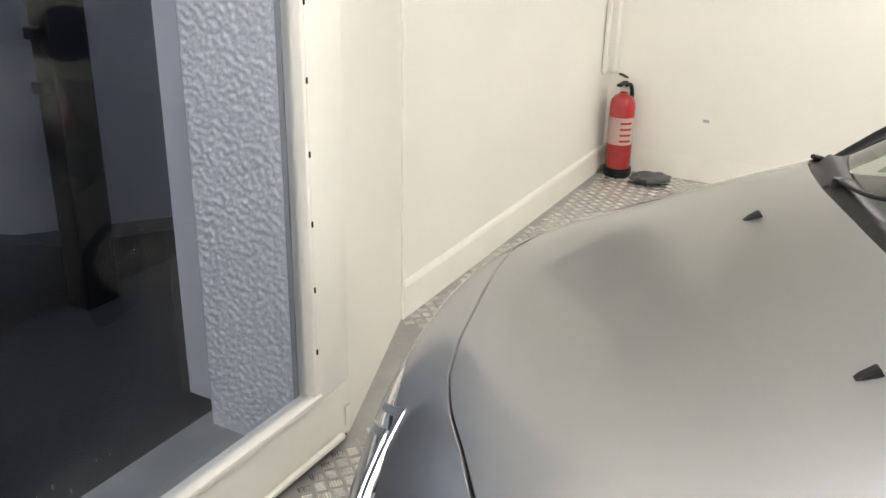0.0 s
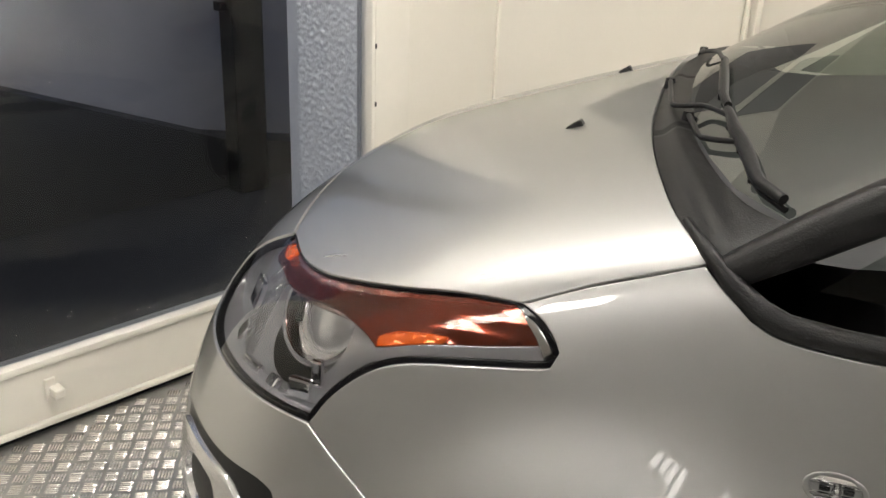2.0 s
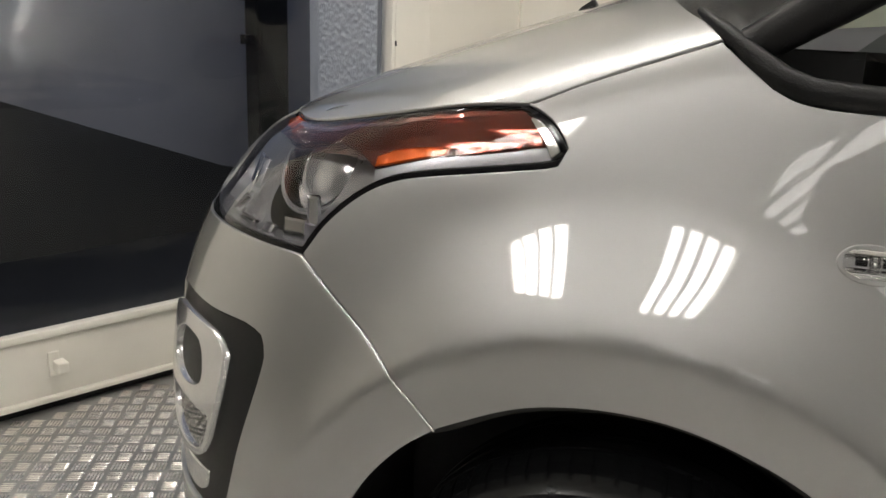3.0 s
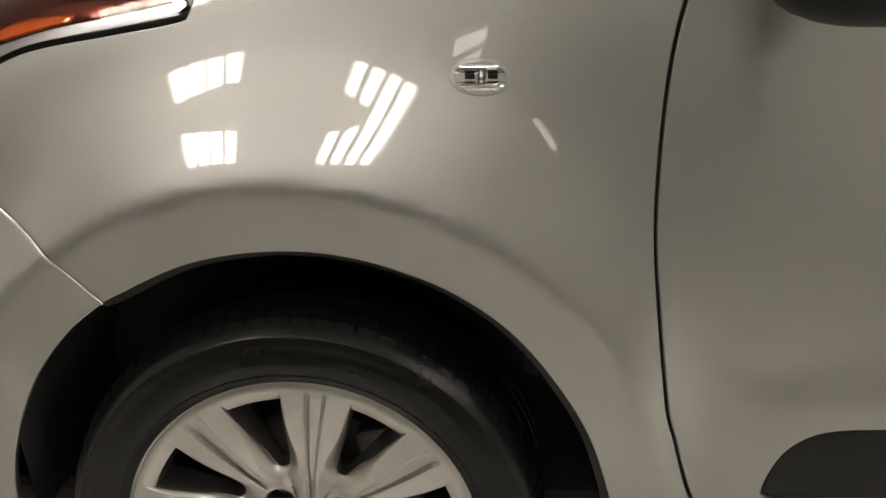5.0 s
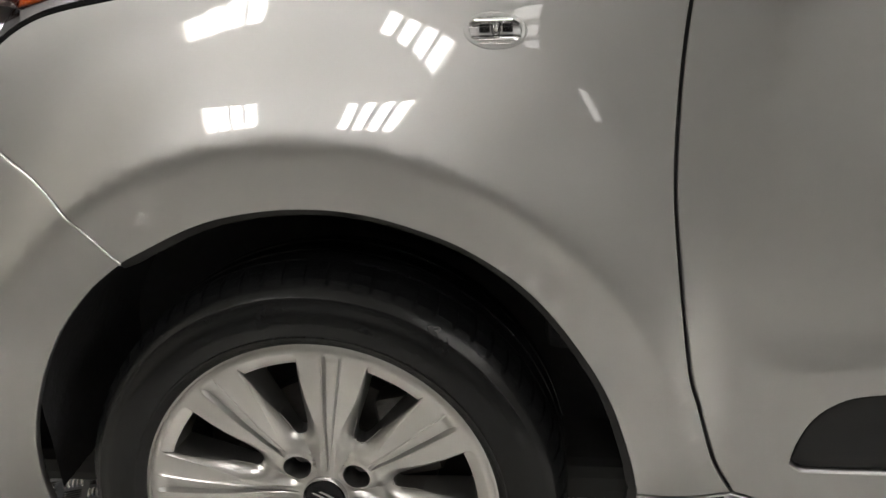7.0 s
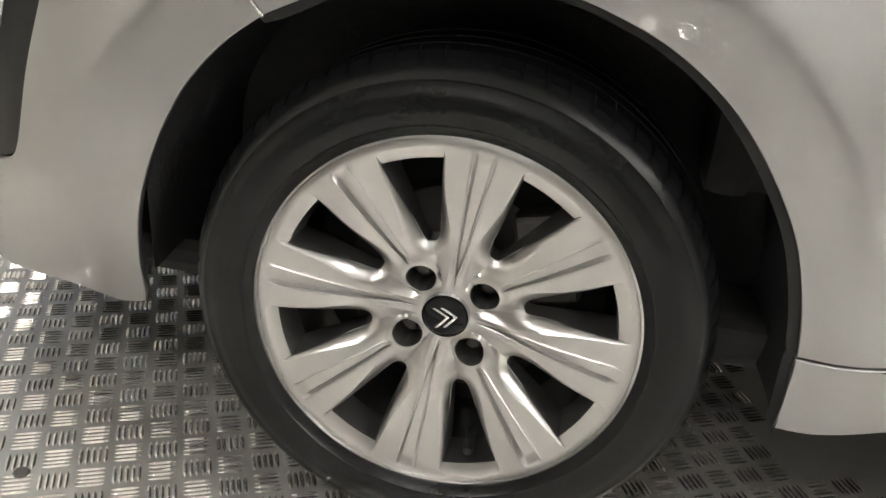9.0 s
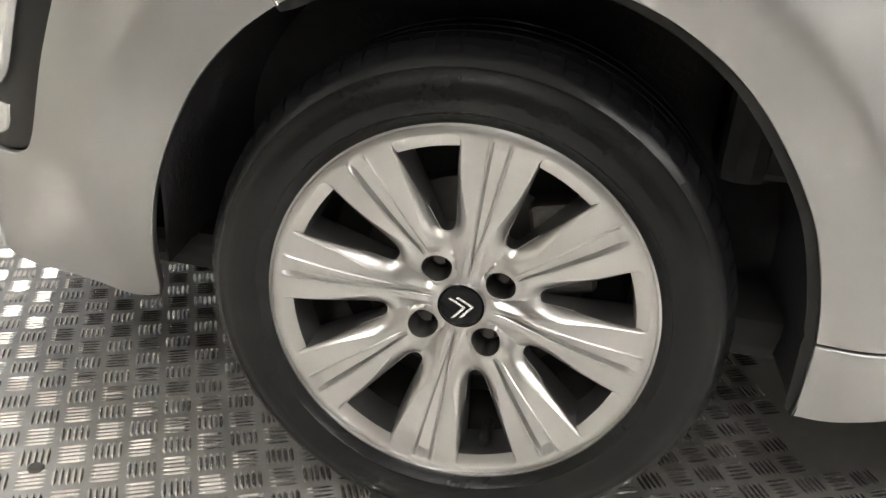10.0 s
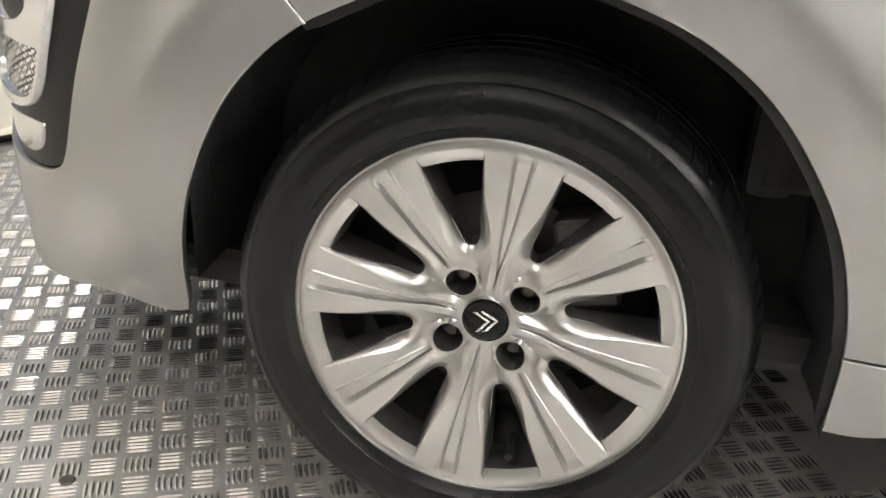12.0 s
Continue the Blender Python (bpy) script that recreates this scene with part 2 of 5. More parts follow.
def skin_mesh(name, chart, edge, holes=(), step=0.016, gap=0.003, depth=0.012, sink=0.0, mirror=False, relief=None):
    """A panel of the car's skin inside an outline of its chart, with edges that fold inwards."""
    loops = [shrink(np.asarray(edge), gap)] + [shrink(np.asarray(h), -gap) for h in holes]
    low, high = loops[0].min(0), loops[0].max(0)
    gx, gy = np.meshgrid(np.arange(low[0], high[0], step), np.arange(low[1], high[1], step * 0.9))
    gx = gx + (np.arange(gx.shape[0])[:, None] % 2) * step / 2
    pts = np.stack([gx.ravel(), gy.ravel()], -1)
    keep = within(loops[0], pts)
    for h in loops[1:]:
        keep &= ~within(h, pts)
    pts = pts[keep]
    rim = np.concatenate(loops)
    near = np.full(len(pts), 9.0)
    for chunk in range(0, len(rim), 200):
        near = np.minimum(near, np.linalg.norm(pts[:, None] - rim[None, chunk:chunk + 200], axis=2).min(1))
    pts = pts[near > step * 0.55]
    edges, base = [], 0
    for loop in loops:
        n = len(loop)
        edges += [(base + i, base + (i + 1) % n) for i in range(n)]
        base += n
    flat = np.concatenate([rim, pts])
    verts, _, faces, *_ = geometry.delaunay_2d_cdt([Vector(p) for p in flat], edges, [], 0, 1e-6)
    flat2 = np.array([tuple(v) for v in verts])
    tri = np.array([f for f in faces if len(f) == 3])
    mid = flat2[tri].mean(1)
    ok = within(loops[0], mid)
    for h in loops[1:]:
        ok &= ~within(h, mid)
    tri = tri[ok]
    place = chart(flat2[:, 0], flat2[:, 1])
    normal = skin_normal(place)
    place = place - sink * normal
    if relief is not None:
        place = place - relief(flat2)[:, None] * normal
    # make triangles face outwards
    a, b, c = place[tri[:, 0]], place[tri[:, 1]], place[tri[:, 2]]
    flip = np.einsum("ij,ij->i", np.cross(b - a, c - a), normal[tri[:, 0]]) < 0
    tri[flip] = tri[flip][:, ::-1]
    all_v, all_n, all_f = [place], [normal], [tuple(t) for t in tri]
    if depth:
        base_count = len(place)
        for loop in loops:
            n = len(loop)
            p = chart(loop[:, 0], loop[:, 1])
            nn = skin_normal(p)
            p = p - sink * nn
            ahead = np.roll(p, -1, 0) - np.roll(p, 1, 0)
            out = np.cross(ahead, nn)
            out /= np.linalg.norm(out, axis=1, keepdims=True) + 1e-9
            inner = chart(*(loop + 0.5 * (shrink(loop, 0.004) - loop)).T) - sink * nn
            sign = np.sign(np.einsum("ij,ij->i", out, p - inner))
            is_hole = loop is not loops[0]
            sign = -np.sign(np.median(sign)) if is_hole else np.sign(np.median(sign))
            out = out * sign
            rings = [p, p + 0.0012 * out - 0.0007 * nn, p + 0.0018 * out - 0.0020 * nn, p + 0.0018 * out - depth * nn]
            norms = [nn, (nn + 0.6 * out) / 1.166, (0.5 * nn + out) / 1.118, out]
            for r, m in zip(rings, norms):
                all_v.append(r)
                all_n.append(m)
            for k in range(3):
                for i in range(n):
                    j = (i + 1) % n
                    q = (base_count + k * n + i, base_count + k * n + j, base_count + (k + 1) * n + j, base_count + (k + 1) * n + i)
                    v = [rings[k][i], rings[k][j], rings[k + 1][j]]
                    face_n = np.cross(v[1] - v[0], v[2] - v[0])
                    all_f.append(q if face_n @ (norms[k][i] + norms[k + 1][i]) > 0 else q[::-1])
            base_count += 4 * n
    v, nrm = np.concatenate(all_v), np.concatenate(all_n)
    if mirror:
        v, nrm = v * (1, -1, 1), nrm * (1, -1, 1)
        all_f = [f[::-1] for f in all_f]
    mesh = bpy.data.meshes.new(name)
    mesh.from_pydata(v.tolist(), [], [tuple(int(i) for i in f) for f in all_f])
    for p in mesh.polygons:
        p.use_smooth = True
    if relief is None:
        mesh.normals_split_custom_set_from_vertices([tuple(n) for n in nrm])
    return mesh


# the car's outer skin: a smooth meeting of side, bonnet and nose; the front axle's wheel centre stands at x = 0, z = 0.30
XC, FAN = -0.10, 0.80


def soft_plus(v, k):
    return k * np.logaddexp(0.0, np.asarray(v) / k)


def soft_max(a, b, k):
    return b + soft_plus(a - b, k)


SIDE_Z = (0.10, 0.20, 0.30, 0.42, 0.54, 0.66, 0.76, 0.86, 0.90, 0.93, 0.96, 1.00, 1.05, 1.20)
SIDE_Y = (0.745, 0.775, 0.800, 0.824, 0.832, 0.818, 0.795, 0.768, 0.7575, 0.7475, 0.735, 0.716, 0.692, 0.620)


def smooth_line(v, xs, ys):
    """A smooth curve through a few evenly spread control values."""
    xs, ys, v = np.asarray(xs), np.asarray(ys), np.asarray(v, float)
    m = np.gradient(ys, xs)
    i = np.clip(np.searchsorted(xs, v) - 1, 0, len(xs) - 2)
    h = xs[i + 1] - xs[i]
    t = (v - xs[i]) / h
    inside = ((2 * t**3 - 3 * t**2 + 1) * ys[i] + (t**3 - 2 * t**2 + t) * h * m[i]
              + (-2 * t**3 + 3 * t**2) * ys[i + 1] + (t**3 - t**2) * h * m[i + 1])
    inside = np.where(v < xs[0], ys[0] + m[0] * (v - xs[0]), inside)
    return np.where(v > xs[-1], ys[-1] + m[-1] * (v - xs[-1]), inside)


_RHO = np.linspace(0.0, 1.0, 2001)


def ease(v):
    v = np.clip(v, 0, 1)
    return v * v * (3 - 2 * v)


# how the wing falls away above the crease round the wheel arch: a rounded shelf, then a hollow back to the flank
SHELF_R = (0.0, 0.005, 0.014, 0.03, 0.05, 0.07, 0.09, 0.12, 0.16, 0.22, 0.30)
SHELF_FALL = (-0.05, 0.03, 0.40, 0.50, 0.545, 0.580, 0.575, 0.515, 0.343, 0.288, 0.287)
_FALL = np.convolve(np.pad(np.interp(_RHO, SHELF_R, SHELF_FALL), 4, mode="edge"), np.ones(9) / 9, "valid")
_SHELF = np.cumsum(_FALL) * (_RHO[1] - _RHO[0])


def side_y(x, z):
    base = smooth_line(z, SIDE_Z, SIDE_Y) - 0.022 * np.exp(-((x - 0.12) / 0.38) ** 2) * np.exp(-((z - 0.72) / 0.30) ** 2)
    r = np.hypot(x + 0.003, z - 0.305)
    flare = 0.834 - np.interp(r - 0.440, _RHO, _SHELF) * (1 - 0.50 * np.clip(x, -0.5, 0.5) - 1.30 * np.clip(x, -0.5, 0.5) ** 2) + 0.08 * x * np.clip(r - 0.44, 0, 0.3) - 0.17 * soft_plus(0.436 - r, 0.004) - 0.32 * soft_plus(0.40 - z, 0.03)
    flank = soft_max(base, flare, 0.008) - 0.40 * soft_plus(0.32 - z, 0.03) / (1 + np.exp((x + 0.28) / 0.06))
    flank = flank + 0.020 * ease((0.345 - z) / 0.12) / (1 + np.exp(-(x - 0.37) / 0.012))
    # the lower door stands proud round its moulding, with a soft cove above it
    over = -soft_max(0.532 - x, z - 0.488 - 0.05 * (x - 0.6), 0.016)
    proud = np.clip(soft_max(over, 0.388 - z, 0.014) / 0.055 + 1, 0, 1)
    flank = flank - 0.020 * ease((0.76 - z) / 0.25) / (1 + np.exp(-(x - 0.440) / 0.020))
    return flank + 0.009 * proud**2 * (3 - 2 * proud) / (1 + np.exp(-(x - 0.458) / 0.010))


def top_z(x, y):
    ridge = 1.165 + 0.30 * (x - 0.05) - 0.055 * np.minimum(x - 0.05, 0) ** 2
    return ridge - 0.10 * y**2 - 0.195 * y**4


def nose_x(y, z):
    lift = np.asarray(z) - 0.52
    return -0.85 + 0.13 * np.asarray(y) ** 2 + 0.52 * np.asarray(y) ** 4 + 0.98 * lift**2 * (lift > 0) + 0.10 * lift**2


def skin(x, y, z):
    """Negative inside the car, positive outside, zero on its skin."""
    f = soft_max(np.abs(y) - side_y(x, z), nose_x(y, z) - x, 0.045)
    return soft_max(f, (z - top_z(x, y)) * 0.9, 0.022)


def march(origin, way, near, far):
    """Where rays from inside meet the skin."""
    a, b = np.full(len(origin), near), np.full(len(origin), far)
    for _ in range(34):
        m = (a + b) / 2
        out = skin(*(origin + way * m[:, None]).T) > 0
        a, b = np.where(out, a, m), np.where(out, m, b)
    return origin + way * ((a + b) / 2)[:, None]


def round_skin(u, z):
    """Chart of sides and nose: u runs along the left side, and turns about a fan centre round the nose."""
    u, z = np.asarray(u, float), np.asarray(z, float)
    a = np.clip(-u / FAN, 0, None)
    origin = np.stack([np.where(u > 0, XC + u, XC), 0 * u, z], -1)
    way = np.stack([-np.sin(a), -np.cos(a), 0 * a], -1)
    return march(origin, way, 0.0, 1.3)


def round_uv(p):
    """The chart's u and z of places on the left side or nose."""
    p = np.asarray(p, float)
    a = np.arctan2(XC - p[:, 0], -p[:, 1])
    return np.stack([np.where(p[:, 0] > XC, p[:, 0] - XC, -FAN * a), p[:, 2]], -1)


def top_skin(x, y):
    """Chart of the bonnet, seen from above."""
    x, y = np.asarray(x, float), np.asarray(y, float)
    return march(np.stack([x, y, 0 * x + 0.2], -1), np.stack([0 * x, 0 * x, 0 * x + 1.0], -1), 0.0, 1.4)


def skin_normal(p):
    e, p = 1e-4, np.asarray(p)
    g = np.stack([skin(*(p + e * d).T) - skin(*(p - e * d).T) for d in np.eye(3)], -1)
    return g / np.linalg.norm(g, axis=-1, keepdims=True)


# ---- the room: s runs along the glazed wall, n into the room ----
WALL_AT, ALONG, INTO = Vector((-1.32, 0.58, 0)), Vector((0.4226, 0.9063, 0)), Vector((0.9063, -0.4226, 0))
ROOM = Matrix(((ALONG.x, INTO.x, 0, WALL_AT.x), (ALONG.y, INTO.y, 0, WALL_AT.y), (0, 0, 1, 0), (0, 0, 0, 1)))
CEILING_H = 2.5
S0, S1, N1 = -7.6, 3.89, 6.4


def in_room(bm):
    bmesh.ops.transform(bm, matrix=ROOM, verts=bm.verts)
    return bm


def slab(s0, s1, n0, n1, z0, z1, bevel=0.0):
    return in_room(box((s1 - s0, n1 - n0, z1 - z0), ((s0 + s1) / 2, (n0 + n1) / 2, (z0 + z1) / 2), bevel))


def structure(name, bm, mat, label, category):
    return tagged(part(name, bm, mat), label, category, kind="structure")


floor = structure("floor", slab(S0 - 0.2, S1 + 0.2, -0.46, N1 + 0.2, -0.12, 0.0), PLATE, "worn aluminium five-bar tread plate floor", "floor")
structure("ceiling", slab(S0 - 0.2, S1 + 0.2, -0.46, N1 + 0.2, CEILING_H, CEILING_H + 0.1), CEIL, "plain white ceiling over the workshop bay", "ceiling")
structure("wall_glazed", slab(S0, -1.02, -0.44, 0.0, 0, CEILING_H), WALL, "cream painted wall beside the glazed door", "wall")
structure("wall_over_door", slab(-1.02, 0.66, -0.44, 0.0, 2.12, CEILING_H), WALL, "cream wall above the glazed door", "wall")
structure("wall_skew", in_room(prism([(0.662, -0.44), (0.662, -0.004), (1.43, -0.285), (1.43, -0.44)], 0, CEILING_H)), WALL,
          "cream flush panel set at an angle beside the door", "wall")
structure("wall_corner", in_room(prism([(1.432, -0.60), (1.432, -0.295), (S1, -0.345), (S1, -0.60)], 0, CEILING_H)), WALL,
          "smooth cream wall running to the corner", "wall")
structure("wall_back", slab(S1, S1 + 0.15, -0.6, N1, 0, CEILING_H), WALL, "smooth cream end wall with a small scuff", "wall")
# unseen closing walls; their grey is set for what the car's flank reflects
structure("wall_far_side", slab(S0, S1 + 0.15, N1, N1 + 0.15, 0, CEILING_H), UNSEEN_GREY, "unseen pale grey wall added to close the bay", "wall")
structure("wall_near_end", slab(S0 - 0.15, S0, -0.44, N1 + 0.15, 0, CEILING_H), UNSEEN_GREY, "unseen pale grey end wall added to close the bay", "wall")


def skirting(name, s0, n0, s1, n1, label):
    d = Vector((s1 - s0, n1 - n0)).normalized()
    o = Vector((d.y, -d.x)) * -1
    profile = [(0, 0), (0.018, 0), (0.018, 0.130), (0.012, 0.145), (0, 0.150)]
    bm = bmesh.new()
    ends = []
    for s, n in ((s0, n0), (s1, n1)):
        ends.append([bm.verts.new((s + o.x * a, n + o.y * a, b)) for a, b in profile])
    for i in range(len(profile)):
        j = (i + 1) % len(profile)
        bm.faces.new((ends[0][i], ends[0][j], ends[1][j], ends[1][i]))
    bm.faces.new(ends[0])
    bm.faces.new(ends[1][::-1])
    structure(name, in_room(bm), SKIRT, label, "skirting")


skirting("baseboard_corner", 1.45, -0.2935, S1, -0.342, "white painted timber skirting board")
skirting("baseboard_back", S1 - 0.002, N1, S1 - 0.002, -0.32, "white painted timber skirting board")
structure("trim_panel_edge", slab(1.425, 1.445, -0.292, -0.272, 0.0, CEILING_H, 0.004), SKIRT, "thin white cover strip on the panel joint", "trim")
structure("trim_corner", slab(S1 - 0.075, S1 - 0.004, -0.34, -0.295, 0.60, CEILING_H, 0.006), PVC, "white cable trunking in the corner", "trim")
structure("trim_corner_pipe", slab(S1 - 0.17, S1 - 0.135, -0.335, -0.310, 0.60, CEILING_H, 0.008), SKIRT, "pale pipe beside the corner trunking", "trim")

# grey board high on the corner wall
structure("wall_board", slab(1.66, 2.72, -0.32, -0.275, 1.40, 2.04, 0.006), BOARD, "flat grey board fixed high on the cream wall", "board")
structure("wall_board_upper", slab(1.46, 2.40, -0.32, -0.275, 2.13, 2.46, 0.006), BOARD, "flat grey board under the ceiling on the cream wall", "board")

# ---- glazed door ----
DOOR_S0, DOOR_S1 = -1.02, 0.655
door = tagged(new("door_1"), "white plastic framed glazed door with a deep bottom rail", "door", kind="structure")


def rail(name, s0, s1, n0, n1, z0, z1, label=""):
    return smooth(part(name, slab(s0, s1, n0, n1, z0, z1, 0.006), PVC, door, label), 30)


rail("bottom_rail", DOOR_S0, DOOR_S1, -0.060, 0.010, 0.026, 0.205)
rail("glazing_bead", DOOR_S0 + 0.10, 0.512, -0.012, 0.022, 0.206, 0.228)
rail("drip_rail", DOOR_S0, DOOR_S1 - 0.05, 0.011, 0.030, 0.030, 0.046)
rail("lock_stile", 0.500, DOOR_S1, -0.060, 0.012, 0.207, 2.06)
rail("hinge_stile", DOOR_S0, DOOR_S0 + 0.14, -0.060, 0.012, 0.207, 2.06)
rail("top_rail", DOOR_S0, DOOR_S1, -0.060, 0.012, 2.062, 2.118)
rail("side_bead", 0.484, 0.499, -0.030, 0.014, 0.229, 2.06)
# black strip put in for the shadow gap below the rail
part("threshold_brush", slab(DOOR_S0, DOOR_S1, -0.045, -0.005, 0.001, 0.024), BLACK, door, "black strip standing for the shadow gap under the door")
for n in (-0.020, -0.040):
    bm = bmesh.new()
    bm.faces.new([bm.verts.new(ROOM @ Vector((s, n, z))) for s, z in ((DOOR_S0 + 0.13, 0.20), (0.498, 0.20), (0.498, 2.07), (DOOR_S0 + 0.13, 2.07))])
    part("pane", bm, GLAZING, door, "clear double glazing", as_wound=True).visible_shadow = False
for z in (0.36, 0.55, 0.74, 0.93, 1.12, 1.31):
    part("gasket_clip", slab(0.4975, 0.503, 0.012, 0.016, z, z + 0.016, 0.001), BLACK, door, "small dark gasket nick")
stop = part("door_stop", slab(-0.665, -0.635, 0.008, 0.055, 0.112, 0.142, 0.006), PVC, door, "white plastic door stop")
part("stop_base", slab(-0.675, -0.645, 0.009, 0.018, 0.095, 0.165, 0.004), PVC, door)
part("corner_key", slab(0.625, 0.655, 0.009, 0.016, 0.055, 0.125, 0.005), PVC, door)

# ---- outside the door ----


def rough_face(s, n0, n1, z0, z1):
    """A coarse hand-thrown render on the reveal."""
    bm = bmesh.new()
    cols, rows = 80, 480
    grid = [[None] * (cols + 1) for _ in range(rows + 1)]
    for r in range(rows + 1):
        for c in range(cols + 1):
            n, z = n0 + (n1 - n0) * c / cols, z0 + (z1 - z0) * r / rows
            lump = noise.fractal(Vector((n * 48, z * 62, 3)), 1.0, 2.0, 3) + 0.4 * noise.noise(Vector((n * 120, z * 140, 1)))
            ease = min(1.0, c / 2, (cols - c) / 2)
            grid[r][c] = bm.verts.new((s - 0.005 * max(lump, -0.45) * ease, n, z))
    for r in range(rows):
        for c in range(cols):
            bm.faces.new((grid[r][c], grid[r][c + 1], grid[r + 1][c + 1], grid[r + 1][c]))
    return in_room(bm)


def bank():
    """Added dark block with a falling top, for the dark reflection in the glass."""
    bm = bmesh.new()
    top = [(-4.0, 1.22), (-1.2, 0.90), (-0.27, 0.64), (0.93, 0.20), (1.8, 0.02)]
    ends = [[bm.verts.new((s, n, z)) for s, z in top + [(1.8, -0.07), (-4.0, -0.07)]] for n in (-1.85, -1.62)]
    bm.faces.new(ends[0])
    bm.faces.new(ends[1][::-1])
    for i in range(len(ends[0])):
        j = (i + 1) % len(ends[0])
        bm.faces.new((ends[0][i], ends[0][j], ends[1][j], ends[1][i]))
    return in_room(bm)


structure("wall_reveal", slab(0.500, 0.660, -0.408, -0.062, 0, 2.5), JAMB, "smooth grey outer jamb of the door", "wall")
smooth(structure("wall_render", rough_face(0.496, -0.402, -0.075, 0.0, 2.3), STUCCO, "coarse grey rendered reveal outside the glass", "wall"), 80)
structure("wall_outer_return", slab(0.60, 3.5, -0.60, -0.445, 0, 2.6), STUCCO, "grey rendered outside wall", "wall")
structure("ground", slab(-30, 30, -60, -0.47, -0.16, -0.06), YARD, "dark asphalt yard outside at dusk", "ground")
post = structure("post_outside", slab(0.93, 1.10, -1.60, -1.48, -0.06, 2.6, 0.01), BLACK, "dark square post outside the glass", "post")
for z in (0.86, 1.06, 1.60):
    part("hinge_block", slab(0.885, 0.929, -1.57, -1.51, z - 0.022, z + 0.022, 0.005), BLACK, post, "dark hinge block")
# pale wall added where the glass mirrors the upper nose of the car
structure("wall_opposite", slab(-9.0, 4.0, -2.05, -1.90, -0.06, 1.35), STAND_IN_WALL, "low blue-grey wall added outside for the pale reflection in the glass", "wall")
structure("bank_outside", bank(), YARD, "dark sloping block added for the dark reflection in the glass", "bank")
structure("door_step", slab(-1.2, 0.5, -0.62, -0.062, -0.10, -0.004, 0.006), YARD, "dark concrete door step", "step")

# ---- ceiling lights ----


def troffer(at, glow=TUBE):
    lamp = thing("ceiling_light", "recessed four-tube louvred ceiling light, lit", "ceiling light", (at[0], at[1], CEILING_H), group="ceiling lights")
    w, l = 0.60, 0.60
    for sx in (-1, 1):
        part("side_frame", box((0.03, l, 0.05), (sx * (w / 2 - 0.015), 0, -0.026), 0.004), PVC, lamp)
    for sy in (-1, 1):
        part("end_frame", box((w - 0.064, 0.03, 0.05), (0, sy * (l / 2 - 0.015), -0.026), 0.004), PVC, lamp)
    part("back_plate", box((w - 0.064, l - 0.064, 0.006), (0, 0, -0.006)), SATIN, lamp)
    for k in range(4):
        x = -w / 2 + 0.035 + (w - 0.07) * (k + 0.5) / 4
        part("tube_cover", box((0.080, l - 0.07, 0.020), (x, 0, -0.042), 0.006), glow, lamp, "glowing white tube cover")
    return lamp


LIGHT = troffer((-0.06, -2.80))
LIGHT.rotation_euler = (0, 0, radians(-12))
copy_thing(LIGHT, pose(-1.26, -2.46, CEILING_H, 0, 0, -12))
# four unseen copies added to brighten the door, sill and nearby floor
copy_thing(LIGHT, Matrix.Translation((2.95, -2.45, CEILING_H)))
copy_thing(LIGHT, Matrix.Translation((3.10, -1.25, CEILING_H)))
copy_thing(LIGHT, Matrix.Translation((3.30, -3.80, CEILING_H)))
copy_thing(LIGHT, Matrix.Translation((1.75, -1.60, CEILING_H)))
FAR_LIGHT = troffer((1.15, -5.9), FAR_TUBE)
copy_thing(FAR_LIGHT, Matrix.Translation((0.05, -5.05, CEILING_H)))


def batten(at):
    lamp = thing("batten_light", "slim surface-mounted batten light, lit", "ceiling light", (at[0], at[1], CEILING_H), group="batten lights")
    part("body", box((1.26, 0.075, 0.045), (0, 0, -0.024), 0.008), PVC, lamp)
    part("tube", tube([(-0.59, 0, -0.080), (0.59, 0, -0.080)], 0.031, 16), BATTEN, lamp, "glowing fluorescent tube")
    for sx in (-1, 1):
        part("end_cap", box((0.025, 0.05, 0.06), (sx * 0.605, 0, -0.066), 0.006), PVC, lamp)
    return lamp


BATTEN_LIGHT = batten((-0.74, -0.35))
# further unseen battens added to brighten the walls and bonnet
for x, y in ((0.80, -0.35), (2.4, 0.0), (1.6, 2.6)):
    copy_thing(BATTEN_LIGHT, Matrix.Translation((x, y, CEILING_H)))

# ---- the car ----
car = thing("car", "silver compact family car with alloy wheels, by the glazed door", "car")

HOOD_HALF = [[(-0.080, 0.0), (-0.077, -0.13), (-0.066, -0.315), (-0.041, -0.465), (0.000, -0.605), (0.050, -0.696)],
             [(0.050, -0.696), (-0.064, -0.704), (-0.150, -0.715)],
             [(-0.150, -0.715), (-0.231, -0.700), (-0.315, -0.682), (-0.392, -0.656), (-0.453, -0.627), (-0.514, -0.575), (-0.574, -0.488)],
             [(-0.574, -0.488), (-0.604, -0.375), (-0.636, -0.215), (-0.659, -0.100), (-0.668, 0.0)]]


def from_top(points):
    """Bonnet outline points as u and z of the round chart."""
    return [tuple(p) for p in round_uv(top_skin(*np.array(points).T))]


LAMP_UPPER = from_top(HOOD_HALF[2][::-1])
LAMP_A, LAMP_B = LAMP_UPPER[0], LAMP_UPPER[-1]
LAMP_REAR = [LAMP_B, (-0.020, 0.964), (0.004, 0.938), (-0.004, 0.920), (-0.090, 0.905), (-0.173, 0.892), (-0.212, 0.881), (-0.240, 0.865),
             (-0.262, 0.845), (-0.281, 0.821), (-0.298, 0.787)]
